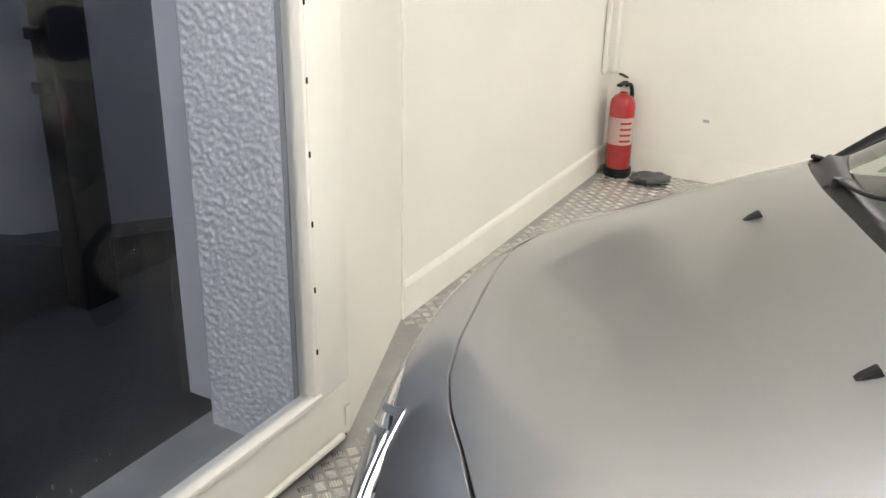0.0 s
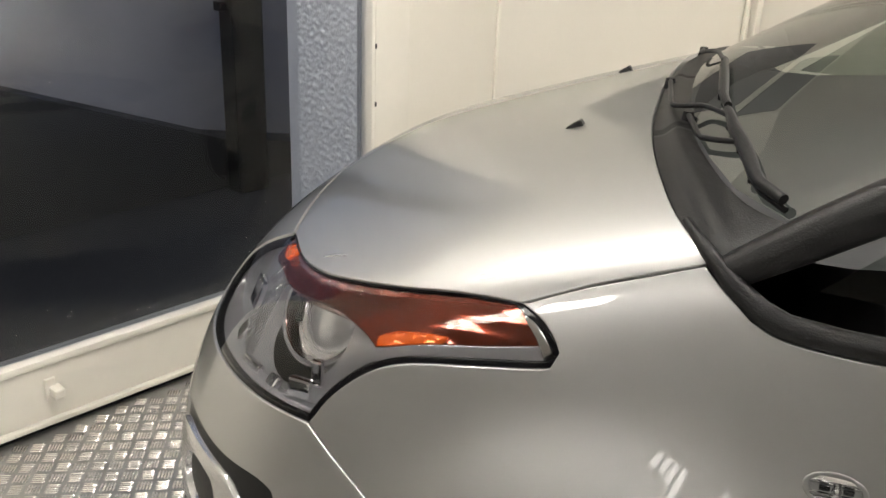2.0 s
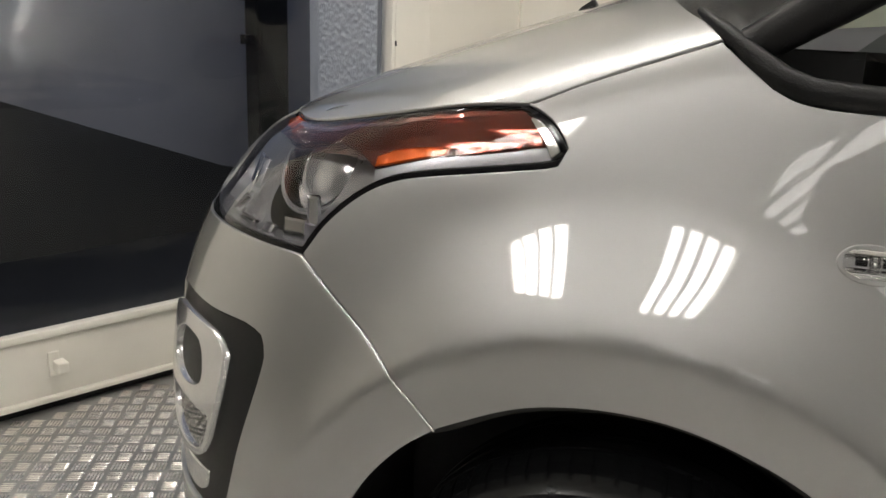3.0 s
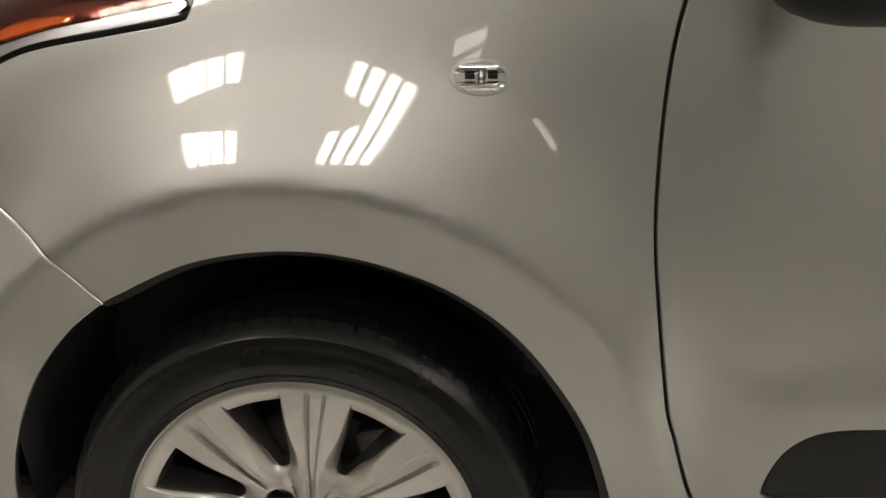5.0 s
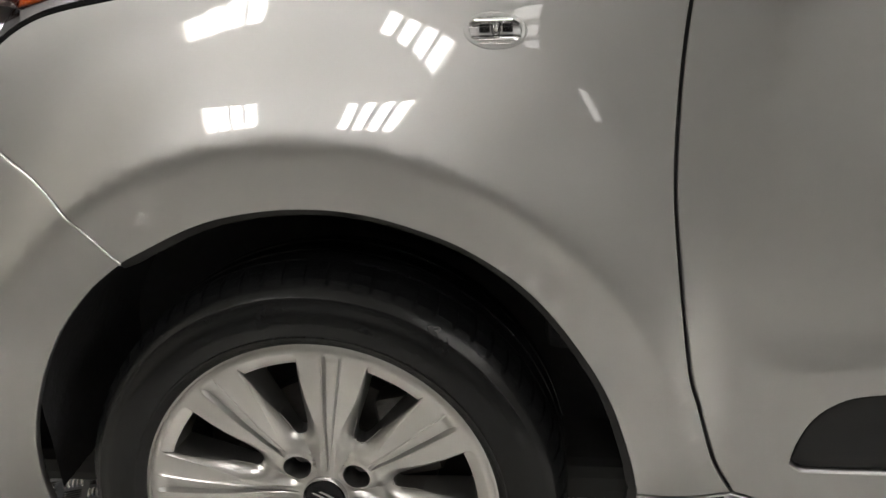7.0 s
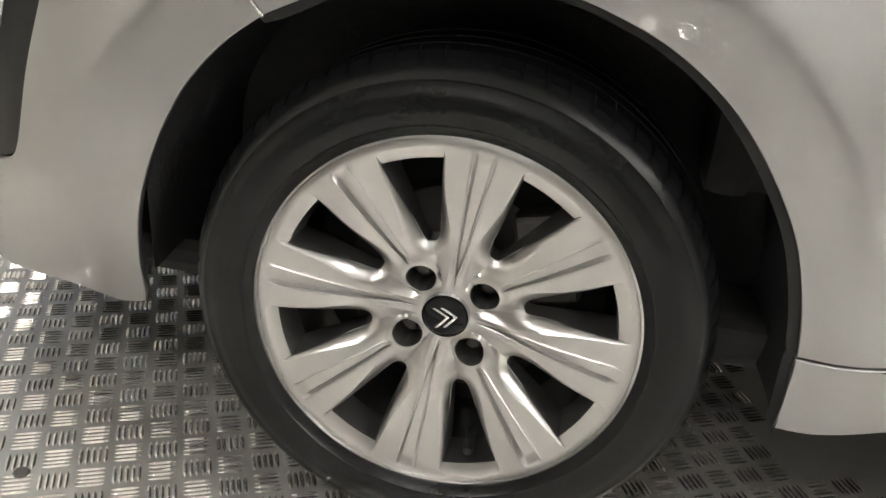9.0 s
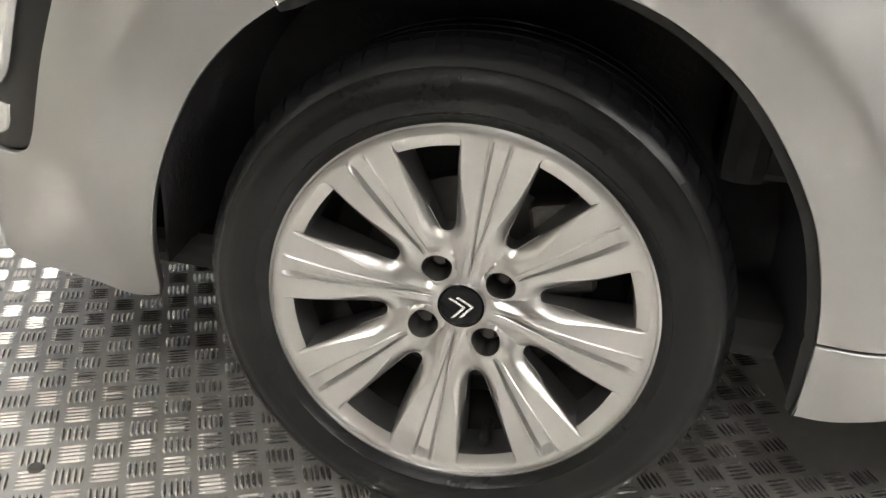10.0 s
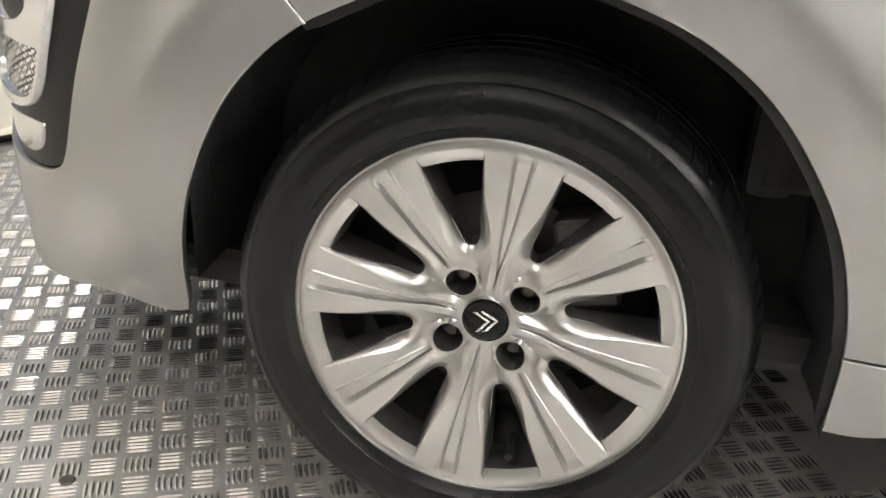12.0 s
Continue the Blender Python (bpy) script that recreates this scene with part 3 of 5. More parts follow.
LAMP_FRONT = [(-0.298, 0.787), (-0.340, 0.790), (-0.411, 0.793), (-0.490, 0.791), (-0.575, 0.784), (-0.660, 0.780), (-0.725, 0.795), (-0.735, 0.835),
              (-0.690, 0.880), LAMP_A]
LAMP_EDGE = outline(LAMP_UPPER, LAMP_REAR, LAMP_FRONT, spacing=0.008)
SEAM = [(-0.298, 0.785), (-0.2340, 0.7320), (-0.1575, 0.6780), (-0.103, 0.620)]
ARCH_REAR = [(0.477, 0.324), (0.466, 0.378), (0.440, 0.459), (0.400, 0.530), (0.350, 0.591), (0.289, 0.635), (0.228, 0.661), (0.168, 0.677),
             (0.107, 0.682), (0.044, 0.677), (-0.019, 0.661), (-0.103, 0.620)]
ARCH_FRONT = [(-0.103, 0.620), (-0.145, 0.583), (-0.187, 0.523), (-0.226, 0.430), (-0.264, 0.311), (-0.305, 0.200)]
ARCH_REAR, ARCH_FRONT = [[(u, z - 0.006 * float(ease((z - 0.42) / 0.2))) for u, z in run] for run in (ARCH_REAR, ARCH_FRONT)]
SEAM[-1] = ARCH_FRONT[0]
HOOD_SIDE_U = from_top(HOOD_HALF[1][::-1])
BELT = [HOOD_SIDE_U[-1], (0.183, 1.034), (0.213, 1.013), (0.242, 1.003), (0.300, 0.999), (0.414, 1.001), (0.550, 1.005)]
GAP = [(0.550, 1.005), (0.530, 0.951), (0.515, 0.882), (0.507, 0.785), (0.506, 0.690), (0.515, 0.595), (0.529, 0.493), (0.541, 0.451), (0.562, 0.378), (0.588, 0.328)]
DOOR_FOOT = [(0.588, 0.328), (0.628, 0.314), (0.693, 0.309), (1.034, 0.308), (1.52, 0.308)]

fender_edge = outline(HOOD_SIDE_U, BELT, GAP, [(0.588, 0.328), (0.540, 0.322), (0.477, 0.324)], ARCH_REAR, SEAM[::-1], LAMP_REAR[::-1])
bumper_low = [(-0.305, 0.200), (-0.36, 0.200), (-0.43, 0.215), (-0.60, 0.20), (-0.95, 0.185), (-1.2566, 0.182)]
NOSE_U = -1.2566


def over(points):
    """The same points on the other side of the car, in the chart's u."""
    return [(2 * NOSE_U - u, z) for u, z in points][::-1]


HOOD_LINE = from_top(HOOD_HALF[3][::-1])
half = [LAMP_FRONT[::-1], SEAM, ARCH_FRONT[:-1] + [(-0.296, 0.226), (-0.316, 0.206)] + bumper_low[1:]]
bumper_edge = outline(HOOD_LINE, *half, *[over(r) for r in reversed(half)], over(HOOD_LINE))
FOG = outline([(-0.330, 0.680), (-0.322, 0.655), (-0.331, 0.600), (-0.350, 0.530), (-0.382, 0.432), (-0.407, 0.404), (-0.460, 0.390), (-0.560, 0.385), (-0.660, 0.40),
               (-0.700, 0.50), (-0.690, 0.60), (-0.640, 0.655), (-0.540, 0.683), (-0.412, 0.689), (-0.355, 0.689), (-0.330, 0.680)])
GRILLE = outline([(-0.86, 0.770), (-1.05, 0.800), (NOSE_U, 0.812), *over([(-0.86, 0.770), (-1.05, 0.800)])],
                 [(2 * NOSE_U + 0.86, 0.770), (2 * NOSE_U + 0.84, 0.74), (NOSE_U - 0.3, 0.70), (NOSE_U, 0.69), (NOSE_U + 0.3, 0.70), (-0.84, 0.74), (-0.86, 0.770)])
TRIM = outline([(0.650, 0.372), (0.654, 0.398), (0.667, 0.430), (0.690, 0.452), (0.724, 0.463), (0.809, 0.468), (0.986, 0.478), (1.46, 0.490)],
               [(1.46, 0.490), (1.46, 0.378)], [(1.46, 0.378), (1.016, 0.367), (0.827, 0.362), (0.662, 0.362), (0.650, 0.371)])
FRONT_DOOR = outline([(0.550, 1.005), (0.80, 1.008), (1.52, 1.012)], [(1.52, 1.012), (1.56, 0.70), (1.52, 0.308)], DOOR_FOOT[::-1], GAP[::-1])
REAR_DOOR = outline([(1.525, 1.012), (2.46, 1.015)], [(2.46, 1.015), (2.50, 0.75), (2.36, 0.45), (2.30, 0.308)], [(2.30, 0.308), (1.524, 0.308)],
                    [(1.524, 0.308), (1.564, 0.70), (1.525, 1.012)])
SILL = outline(DOOR_FOOT[:-1] + [(2.28, 0.306)], [(2.28, 0.306), (2.28, 0.255)], [(2.28, 0.255), (1.0, 0.255), (0.775, 0.256), (0.627, 0.251), (0.547, 0.230), (0.477, 0.225)],
               [(0.477, 0.225), (0.477, 0.324)], [(0.477, 0.324), (0.540, 0.322), (0.588, 0.328)])
REAR_ARCH = [(2.28, 0.24), (2.31, 0.42), (2.40, 0.57), (2.52, 0.65), (2.64, 0.68), (2.76, 0.65), (2.88, 0.57), (2.97, 0.42), (3.0, 0.24)]
REAR_WING = outline([(2.465, 1.015), (3.35, 1.02)], [(3.35, 1.02), (3.42, 0.60), (3.35, 0.22)], [(3.35, 0.22), (3.0, 0.24)], REAR_ARCH[::-1],
                    [(2.28, 0.24), (2.30, 0.308), (2.36, 0.45), (2.505, 0.75), (2.465, 1.015)])
hood_edge = outline(*HOOD_HALF, *[[(x, -y) for x, y in r[::-1]] for r in reversed(HOOD_HALF)])


def panel(name, chart, edge, mat=PAINT, parent=car, label="", backing=True, **kw):
    ob = part(name, skin_mesh(name, chart, edge, **kw), mat, parent, label)
    if backing:
        part("inner_panel", skin_mesh("inner_panel", chart, edge, holes=kw.get("holes", ()), step=0.05, gap=-0.010 if not kw.get("holes") else 0.004, depth=0, sink=0.015,
                                      mirror=kw.get("mirror", False)), UNDER, ob)
    return ob


def sill_roll(flat):
    """The sill's upper edge rolls in under the door."""
    top = np.interp(flat[:, 0], [0.55, 0.588, 0.628, 0.693], [0.36, 0.326, 0.313, 0.308])
    return np.where(flat[:, 0] > 0.56, 0.020 * np.exp(-np.clip(top - flat[:, 1], 0, None) / 0.004)
                    - 0.007 * np.exp(-((top - flat[:, 1] - 0.015) / 0.007) ** 2), 0.0)


bonnet = panel("bonnet", top_skin, hood_edge, label="silver bonnet", step=0.02, gap=0.0015)
bumper = panel("front_bumper", round_skin, bumper_edge, label="silver front bumper", holes=(FOG, np.array(over(FOG.tolist())), GRILLE), step=0.016)
for flip in (False, True):
    # satin bead laid along the seam to give its bright highlight line
    bead = round_skin(*spline(SEAM, 0.01).T)
    bead = (bead - 0.0003 * skin_normal(bead)) * ((1, -1, 1) if flip else (1, 1, 1))
    smooth(part("bumper_seam", tube([tuple(p) for p in bead], 0.0017, 8), SATIN, bumper, "satin bead added for the highlight on the bumper's rolled edge"), 60)
    panel("front_wing", round_skin, fender_edge, label="silver front wing", mirror=flip, step=0.014, gap=0.0036)
    front = panel("front_door", round_skin, FRONT_DOOR, label="silver front door", holes=(TRIM,), mirror=flip, step=0.018, gap=0.0042, backing=False)
    part("side_moulding", skin_mesh("side_moulding", round_skin, TRIM, gap=0.003, sink=0.006, depth=0.01, mirror=flip, step=0.02), BLACK, front, "black textured door moulding")
    part("inner_panel", skin_mesh("inner_panel", round_skin, FRONT_DOOR, gap=-0.008, sink=0.02, depth=0, mirror=flip, step=0.06), UNDER, front)
    panel("sill", round_skin, SILL, label="silver sill", mirror=flip, step=0.006, relief=sill_roll)
    panel("rear_door", round_skin, REAR_DOOR, mirror=flip, step=0.05)
    panel("rear_wing", round_skin, REAR_WING, mirror=flip, step=0.05)


# ---- wheels ----
RIM_R = 0.216


def make_wheel():
    wheel = new("wheel")
    wheel.parent = car
    first, eighth = radians(-75.4), math.pi / 4
    FACE_R = (0.0, 0.028, 0.045, 0.065, 0.086, 0.110, 0.140, 0.170, 0.200, 0.212, RIM_R)
    FACE_H = (0.001, 0.001, 0.001, 0.004, 0.0095, 0.0160, 0.0215, 0.0255, 0.0280, 0.0275, 0.0255)
    # half of one window: along its axis, and half its width
    WIN = [(0.0880, 0.0), (0.0886, 0.0042), (0.0910, 0.0074), (0.0960, 0.0098), (0.106, 0.0126), (0.124, 0.0168), (0.143, 0.0213), (0.163, 0.0264), (0.182, 0.0316), (0.1965, 0.0356),
           (0.2010, 0.0362), (0.2035, 0.0345)]
    side = spline(WIN, 0.003)
    across = [(math.sqrt(0.2065**2 - w * w), w) for w in np.linspace(0.0330, 0.0, 10)]
    half_loop = np.concatenate([side[:-1], across])
    window = np.concatenate([half_loop, (half_loop * (1, -1))[-2:0:-1]])
    spoke_axes = first + eighth * (np.arange(8) + 0.5)

    def turned(q, a):
        return np.stack([q[:, 0] * math.cos(a) - q[:, 1] * math.sin(a), q[:, 0] * math.sin(a) + q[:, 1] * math.cos(a)], -1)

    def groove(r):
        return 0.0042 + 0.066 * np.clip(r - 0.10, -0.055, 1)

    def flank(r):
        return np.interp(r, (0.070, 0.090, 0.110, 0.130, 0.150, 0.175, 0.198, 0.2030), (0.012, 0.0135, 0.0130, 0.0095, 0.0060, 0.0035, 0.0018, 0.0012))

    def edge_gap(q):
        """Distance to the nearest window's edge, in that window's own axes."""
        r, a = np.hypot(*q.T), np.arctan2(q[:, 1], q[:, 0])
        off = ((a - first) / eighth + 0.5) % 1.0 - 0.5
        w = np.stack([r * np.cos(off * eighth), r * np.sin(np.abs(off) * eighth)], -1)
        near = np.full(len(q), 9.0)
        for b0, b1 in zip(half_loop[:-1], half_loop[1:]):
            t = np.clip(((w - b0) @ (b1 - b0)) / ((b1 - b0) @ (b1 - b0)), 0, 1)
            near = np.minimum(near, np.linalg.norm(w - b0 - t[:, None] * (b1 - b0), axis=1))
        return near

    def height(q):
        """How far the rim's face stands out at places (x, z) of its disc."""
        r, a = np.hypot(*q.T), np.arctan2(q[:, 1], q[:, 0])
        k = np.floor((a - first) / eighth)
        along = (a - first) / eighth - k - 0.5
        d = np.abs(r * np.sin(along * eighth))
        bolt = (k % 2) == 0
        off = ((a - first) / eighth + 0.5) % 1.0 - 0.5
        near = edge_gap(q)
        h = np.interp(r, FACE_R, FACE_H)
        # flanks that fall into the windows, broad towards the hub
        wide = flank(r)
        drop = np.interp(r, (0.060, 0.086, 0.100, 0.115, 0.130, 0.150, 0.175, 0.198, 0.2040), (0.002, 0.0085, 0.0130, 0.0140, 0.0110, 0.0075, 0.0042, 0.0020, 0.0))
        slope = np.clip(1 - near / wide, 0, 1)
        h = h - drop * (0.25 * slope + 0.75 * slope**1.6)
        # the trough along each spoke, with a raised lip, ending in a scoop near the edge
        g = groove(r)
        inner = np.where(bolt, 0.074, 0.034)
        deep = np.clip((r - inner) / 0.012, 0, 1) * np.clip((0.2070 - r) / 0.012, 0, 1) * (0.0038 + 0.0022 * np.clip((r - 0.09) / 0.06, 0, 1))
        h = h - deep * np.clip((g - d) / (0.30 * g), 0, 1) + 0.0016 * np.clip(deep / 0.002, 0, 1) * np.exp(-((d - g - 0.0008) / 0.0012) ** 2)
        # each blade tilts away from the trough
        h = h - 0.035 * np.clip(d - g, 0, 0.030) * np.clip((0.208 - r) / 0.01, 0, 1)
        # the hub: ribs that run on to the cap, and bosses round the bolts
        rib = np.exp(-((d - 0.0085) / 0.0042) ** 2) * np.clip((0.095 - r) / 0.03, 0, 1) * np.clip((r - 0.028) / 0.012, 0, 1)
        h = h + np.where(bolt, 0.0, 0.0042) * rib
        boss = np.linalg.norm(q - np.stack([0.0525 * np.cos(first + eighth * (k + 0.5) ), 0.0525 * np.sin(first + eighth * (k + 0.5))], -1), axis=1)
        h = h + np.where(bolt, 0.0040, 0.0) * np.exp(-(np.clip(boss - 0.0190, 0, 1) / 0.0070) ** 2) * np.clip((r - 0.03) / 0.01, 0, 1)
        valley = np.abs(r * np.sin(off * eighth))
        return h - 0.0030 * np.exp(-(valley / 0.0065) ** 2) * np.clip((r - 0.030) / 0.02, 0, 1) * np.clip((0.092 - r) / 0.01, 0, 1)

    turn = np.linspace(0, 2 * math.pi, 32, endpoint=False)
    circle = np.stack([np.cos(turn), np.sin(turn)], -1)
    rim_turn = np.linspace(0, 2 * math.pi, 240, endpoint=False)
    rim_circle = np.stack([np.cos(rim_turn), np.sin(rim_turn)], -1)
    bolt_axes = [spoke_axes[k] for k in (0, 2, 4, 6)]
    bolts = [0.0525 * np.array([math.cos(a), math.sin(a)]) + 0.0172 * circle for a in bolt_axes]
    windows = [turned(window, first + eighth * k) for k in range(8)]
    holes = windows + bolts + [0.0262 * circle]
    loops = [RIM_R * rim_circle] + holes
    # places that follow the spokes: rows along the radius, columns across
    cols = []
    for r in np.concatenate([np.arange(0.0285, 0.100, 0.0022), np.arange(0.100, 0.2150, 0.0030)]):
        g, top = float(groove(r)), r * math.sin(eighth / 2)
        ds = sorted({0.0, 0.70 * g, g, g + 0.0009, g + 0.0024, *np.arange(g + 0.0050, top, 0.0026 if r < 0.15 else 0.0034)})
        for d in ds:
            if d < top:
                cols += [(math.sqrt(r * r - d * d), d)] + ([(math.sqrt(r * r - d * d), -d)] if d else [])
    cols = np.array(cols)
    pts = np.concatenate([turned(cols, a) for a in spoke_axes])
    keep = np.ones(len(pts), bool)
    for h in holes:
        keep &= ~within(h, pts)
    border = np.concatenate(loops)
    pts = pts[keep]
    gap = np.full(len(pts), 9.0)
    for chunk in range(0, len(border), 100):
        gap = np.minimum(gap, np.linalg.norm(pts[:, None] - border[None, chunk:chunk + 100], axis=2).min(1))
    pts = pts[(gap > 0.0011) & (edge_gap(pts) > flank(np.hypot(*pts.T)) * 1.12)]
    rings = [window + (shrink(window, -1.0) - window) * (f * flank(np.hypot(*window.T)))[:, None] for f in (0.25, 0.5, 0.75, 1.0)]
    rings = np.concatenate([turned(np.concatenate(rings), first + eighth * k) for k in range(8)])
    clear = np.min([np.linalg.norm(rings - b.mean(0), axis=1) for b in bolts], axis=0) > 0.0183
    pts = np.concatenate([pts, rings[clear & (np.hypot(*rings.T) < RIM_R - 0.001)]])
    cedges, base = [], 0
    for loop in loops:
        cedges += [(base + i, base + (i + 1) % len(loop)) for i in range(len(loop))]
        base += len(loop)
    cv, _, cf, *_ = geometry.delaunay_2d_cdt([Vector(q) for q in np.concatenate([border, pts])], cedges, [], 0, 1e-6)
    flat = np.array([tuple(v) for v in cv])
    tri = np.array([f for f in cf if len(f) == 3])
    mid = flat[tri].mean(1)
    ok = np.hypot(*mid.T) < RIM_R
    for h in holes:
        ok &= ~within(h, mid)
    tri = tri[ok]
    stand = height(flat)
    verts = [(q[0], -v, q[1]) for q, v in zip(flat, stand)]
    faces = [tuple(int(i) for i in t) for t in tri]

    def wall(loop, levels):
        """Walls from a hole's edge inwards; each level: how it is drawn in, and its depth."""
        top = height(loop)
        rings = [list(zip(loop[:, 0], -top, loop[:, 1]))]
        for shape, depth in levels:
            rings.append([(q[0], max(depth, -v + 0.001), q[1]) for q, v in zip(shape, top)])
        n, at = len(loop), len(verts)
        for ring in rings:
            verts.extend(ring)
        for k in range(len(rings) - 1):
            for i in range(n):
                j = (i + 1) % n
                faces.append((at + k * n + i, at + k * n + j, at + (k + 1) * n + j, at + (k + 1) * n + i))

    def drawn(w, tight, ledge):
        q = w.copy()
        far = ease((q[:, 0] - 0.1975) / 0.006)
        q[:, 0] = q[:, 0] - ledge * far + 0.002 * (1 - far) * tight
        q[:, 1] = q[:, 1] * (1 - 0.10 * tight)
        return q

    for k in range(8):
        a = first + eighth * k
        wall(windows[k], [(turned(drawn(window, 0.12, 0.0135), a), -0.0205), (turned(drawn(window, 0.5, 0.0150), a), -0.004), (turned(drawn(window, 1.0, 0.0165), a), 0.026)])
    for b in bolts:
        wall(b, [(b.mean(0) + (b - b.mean(0)) * 0.93, 0.004), (b.mean(0) + (b - b.mean(0)) * 0.90, 0.030)])
    bm = bmesh.new()
    bv = [bm.verts.new(v) for v in verts]
    for f in faces:
        try:
            bm.faces.new([bv[i] for i in f])
        except ValueError:
            pass
    bmesh.ops.remove_doubles(bm, verts=bm.verts, dist=0.00008)
    smooth(part("rim", bm, ALLOY, wheel, "silver eight-spoke alloy rim"), 28)
    # barrel coloured far darker than the face, so the windows look deep in shade
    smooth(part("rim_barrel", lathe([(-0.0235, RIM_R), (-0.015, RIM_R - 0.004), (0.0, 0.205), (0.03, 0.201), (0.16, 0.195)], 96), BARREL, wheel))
    smooth(part("rim_lip", lathe([(-0.0255, RIM_R - 0.0008), (-0.0295, RIM_R + 0.0006), (-0.0285, RIM_R + 0.0032), (-0.020, RIM_R + 0.0034)], 128), ALLOY, wheel, "rounded rim lip"))
    # centre cap with two plain chevron bars
    cap = smooth(part("centre_cap", lathe([(-0.0085, 0.0005), (-0.0085, 0.020), (-0.0075, 0.0245), (-0.004, 0.0262), (0.004, 0.0265)], 48), GLOSS_BLACK, wheel, "gloss black centre cap"))
    smooth(part("cap_ring", lathe([(-0.006, 0.0258), (-0.0078, 0.0268), (-0.006, 0.0278), (0.002, 0.0282)], 48), SATIN, cap))
    for k in range(2):
        bm = bmesh.new()
        loop = []
        for x, z in ((-0.0125, -0.006), (0.0, 0.009), (0.0125, -0.006), (0.0125, -0.0100), (0.0, 0.0050), (-0.0125, -0.0100)):
            loop.append((x, z + 0.0065 - 0.0095 * k))
        turn2 = Matrix.Rotation(radians(-78), 2)
        loop = [tuple(turn2 @ Vector(p)) for p in loop]
        f = bm.faces.new([bm.verts.new((x, -0.0086, z)) for x, z in loop])
        up = bmesh.ops.extrude_face_region(bm, geom=[f])
        bmesh.ops.translate(bm, vec=(0, -0.0022, 0), verts=[q for q in up["geom"] if isinstance(q, bmesh.types.BMVert)])
        part("badge_bar", bm, CHROME, cap, "chrome chevron bar")
    for k in range(4):
        a = bolt_axes[k]
        bm = bmesh.new()
        bmesh.ops.create_cone(bm, cap_ends=True, segments=6, radius1=0.0088, radius2=0.0075, depth=0.018)
        bmesh.ops.rotate(bm, matrix=Matrix.Rotation(radians(90), 3, "X"), verts=bm.verts)
        bmesh.ops.translate(bm, vec=(0.054 * math.cos(a), 0.026, 0.054 * math.sin(a)), verts=bm.verts)
        part("wheel_bolt", bm, STEEL, wheel, "dark wheel bolt")
    va = radians(-75.4)
    vx, vz = 0.176 * math.cos(va), 0.176 * math.sin(va)
    smooth(part("valve", lathe([(-0.012, 0.0005), (-0.0115, 0.0050), (-0.006, 0.0068), (0.004, 0.0068), (0.006, 0.0045), (0.02, 0.006), (0.03, 0.008)], 16), BLACK, wheel, "black rubber tyre valve")).location = (vx, -0.010, vz)
    # brake and hub behind the windows
    smooth(part("brake_disc", lathe([(0.062, 0.03), (0.055, 0.07), (0.060, 0.075), (0.060, 0.132), (0.082, 0.132)], 64), STEEL, wheel, "worn brake disc"))
    part("backing_plate", lathe([(0.10, 0.01), (0.10, 0.18), (0.11, 0.186)], 48), UNDER, wheel)
    cal = part("brake_caliper", box((0.07, 0.05, 0.11), (0.115, 0.055, 0.045), 0.012, segments=3), STEEL, wheel, "dark brake caliper")
    cal.rotation_euler = (0, radians(-12), 0)
    # tyre
    side = [(-0.010, 0.2085), (-0.0265, 0.2170), (-0.0305, 0.2215), (-0.0350, 0.2290), (-0.0372, 0.2305), (-0.0365, 0.2325), (-0.0405, 0.2440), (-0.0412, 0.2500),
            (-0.0402, 0.2525), (-0.0405, 0.2560), (-0.0370, 0.2670), (-0.0325, 0.2740), (-0.0325, 0.2775), (-0.026, 0.2855), (-0.013, 0.2925), (0.004, 0.2960)]
    tread = []
    for c in (0.038, 0.074, 0.110):
        tread += [(c - 0.004, 0.2985), (c - 0.003, 0.2915), (c + 0.003, 0.2915), (c + 0.004, 0.2985)]
    back = [(0.138, 0.2965), (0.152, 0.2925), (0.164, 0.2850), (0.178, 0.2560), (0.174, 0.2300), (0.156, 0.2090)]
    tyre = smooth(part("tyre", lathe(side + tread + back, 160), RUBBER, wheel, "worn black road tyre"), 35)
    # shoulder blocks cut by sipes
    bm = bmesh.new()
    for k in range(72):
        a0, a1 = 2 * math.pi * (k + 0.10) / 72, 2 * math.pi * (k + 0.90) / 72
        rows = []
        for y, r in ((-0.0265, 0.2850), (-0.0135, 0.2938), (0.004, 0.2985), (0.032, 0.2995)):
            row = []
            for a in (a0, (a0 + a1) / 2, a1):
                lean = 0.02 * y / 0.05
                row.append(bm.verts.new((r * math.cos(a + lean), y, r * math.sin(a + lean))))
            rows.append(row)
        for r0, r1 in zip(rows, rows[1:]):
            for i in range(2):
                bm.faces.new((r0[i], r0[i + 1], r1[i + 1], r1[i]))
        low = [bm.verts.new((0.97 * v.co.x, v.co.y + 0.004, 0.97 * v.co.z)) for v in rows[0]]
        for i in range(2):
            bm.faces.new((low[i], low[i + 1], rows[0][i + 1], rows[0][i]))
        for col in (0, 2):
            lows = [bm.verts.new((0.975 * r[col].co.x, r[col].co.y, 0.975 * r[col].co.z)) for r in rows]
            for i in range(3):
                bm.faces.new((lows[i], lows[i + 1], rows[i + 1][col], rows[i][col]))
    blocks = part("tread_pattern", bm, RUBBER, tyre)
    tagged(blocks, kind="stuff")
    # raised plain bars where the sidewall writing stands
    bm = bmesh.new()
    for start, count, size in ((-28, 8, 2.4), (150, 8, 2.4), (62, 5, 1.6), (245, 6, 1.6)):
        for k in range(count):
            a0 = radians(start + k * size * 1.5)
            quad = []
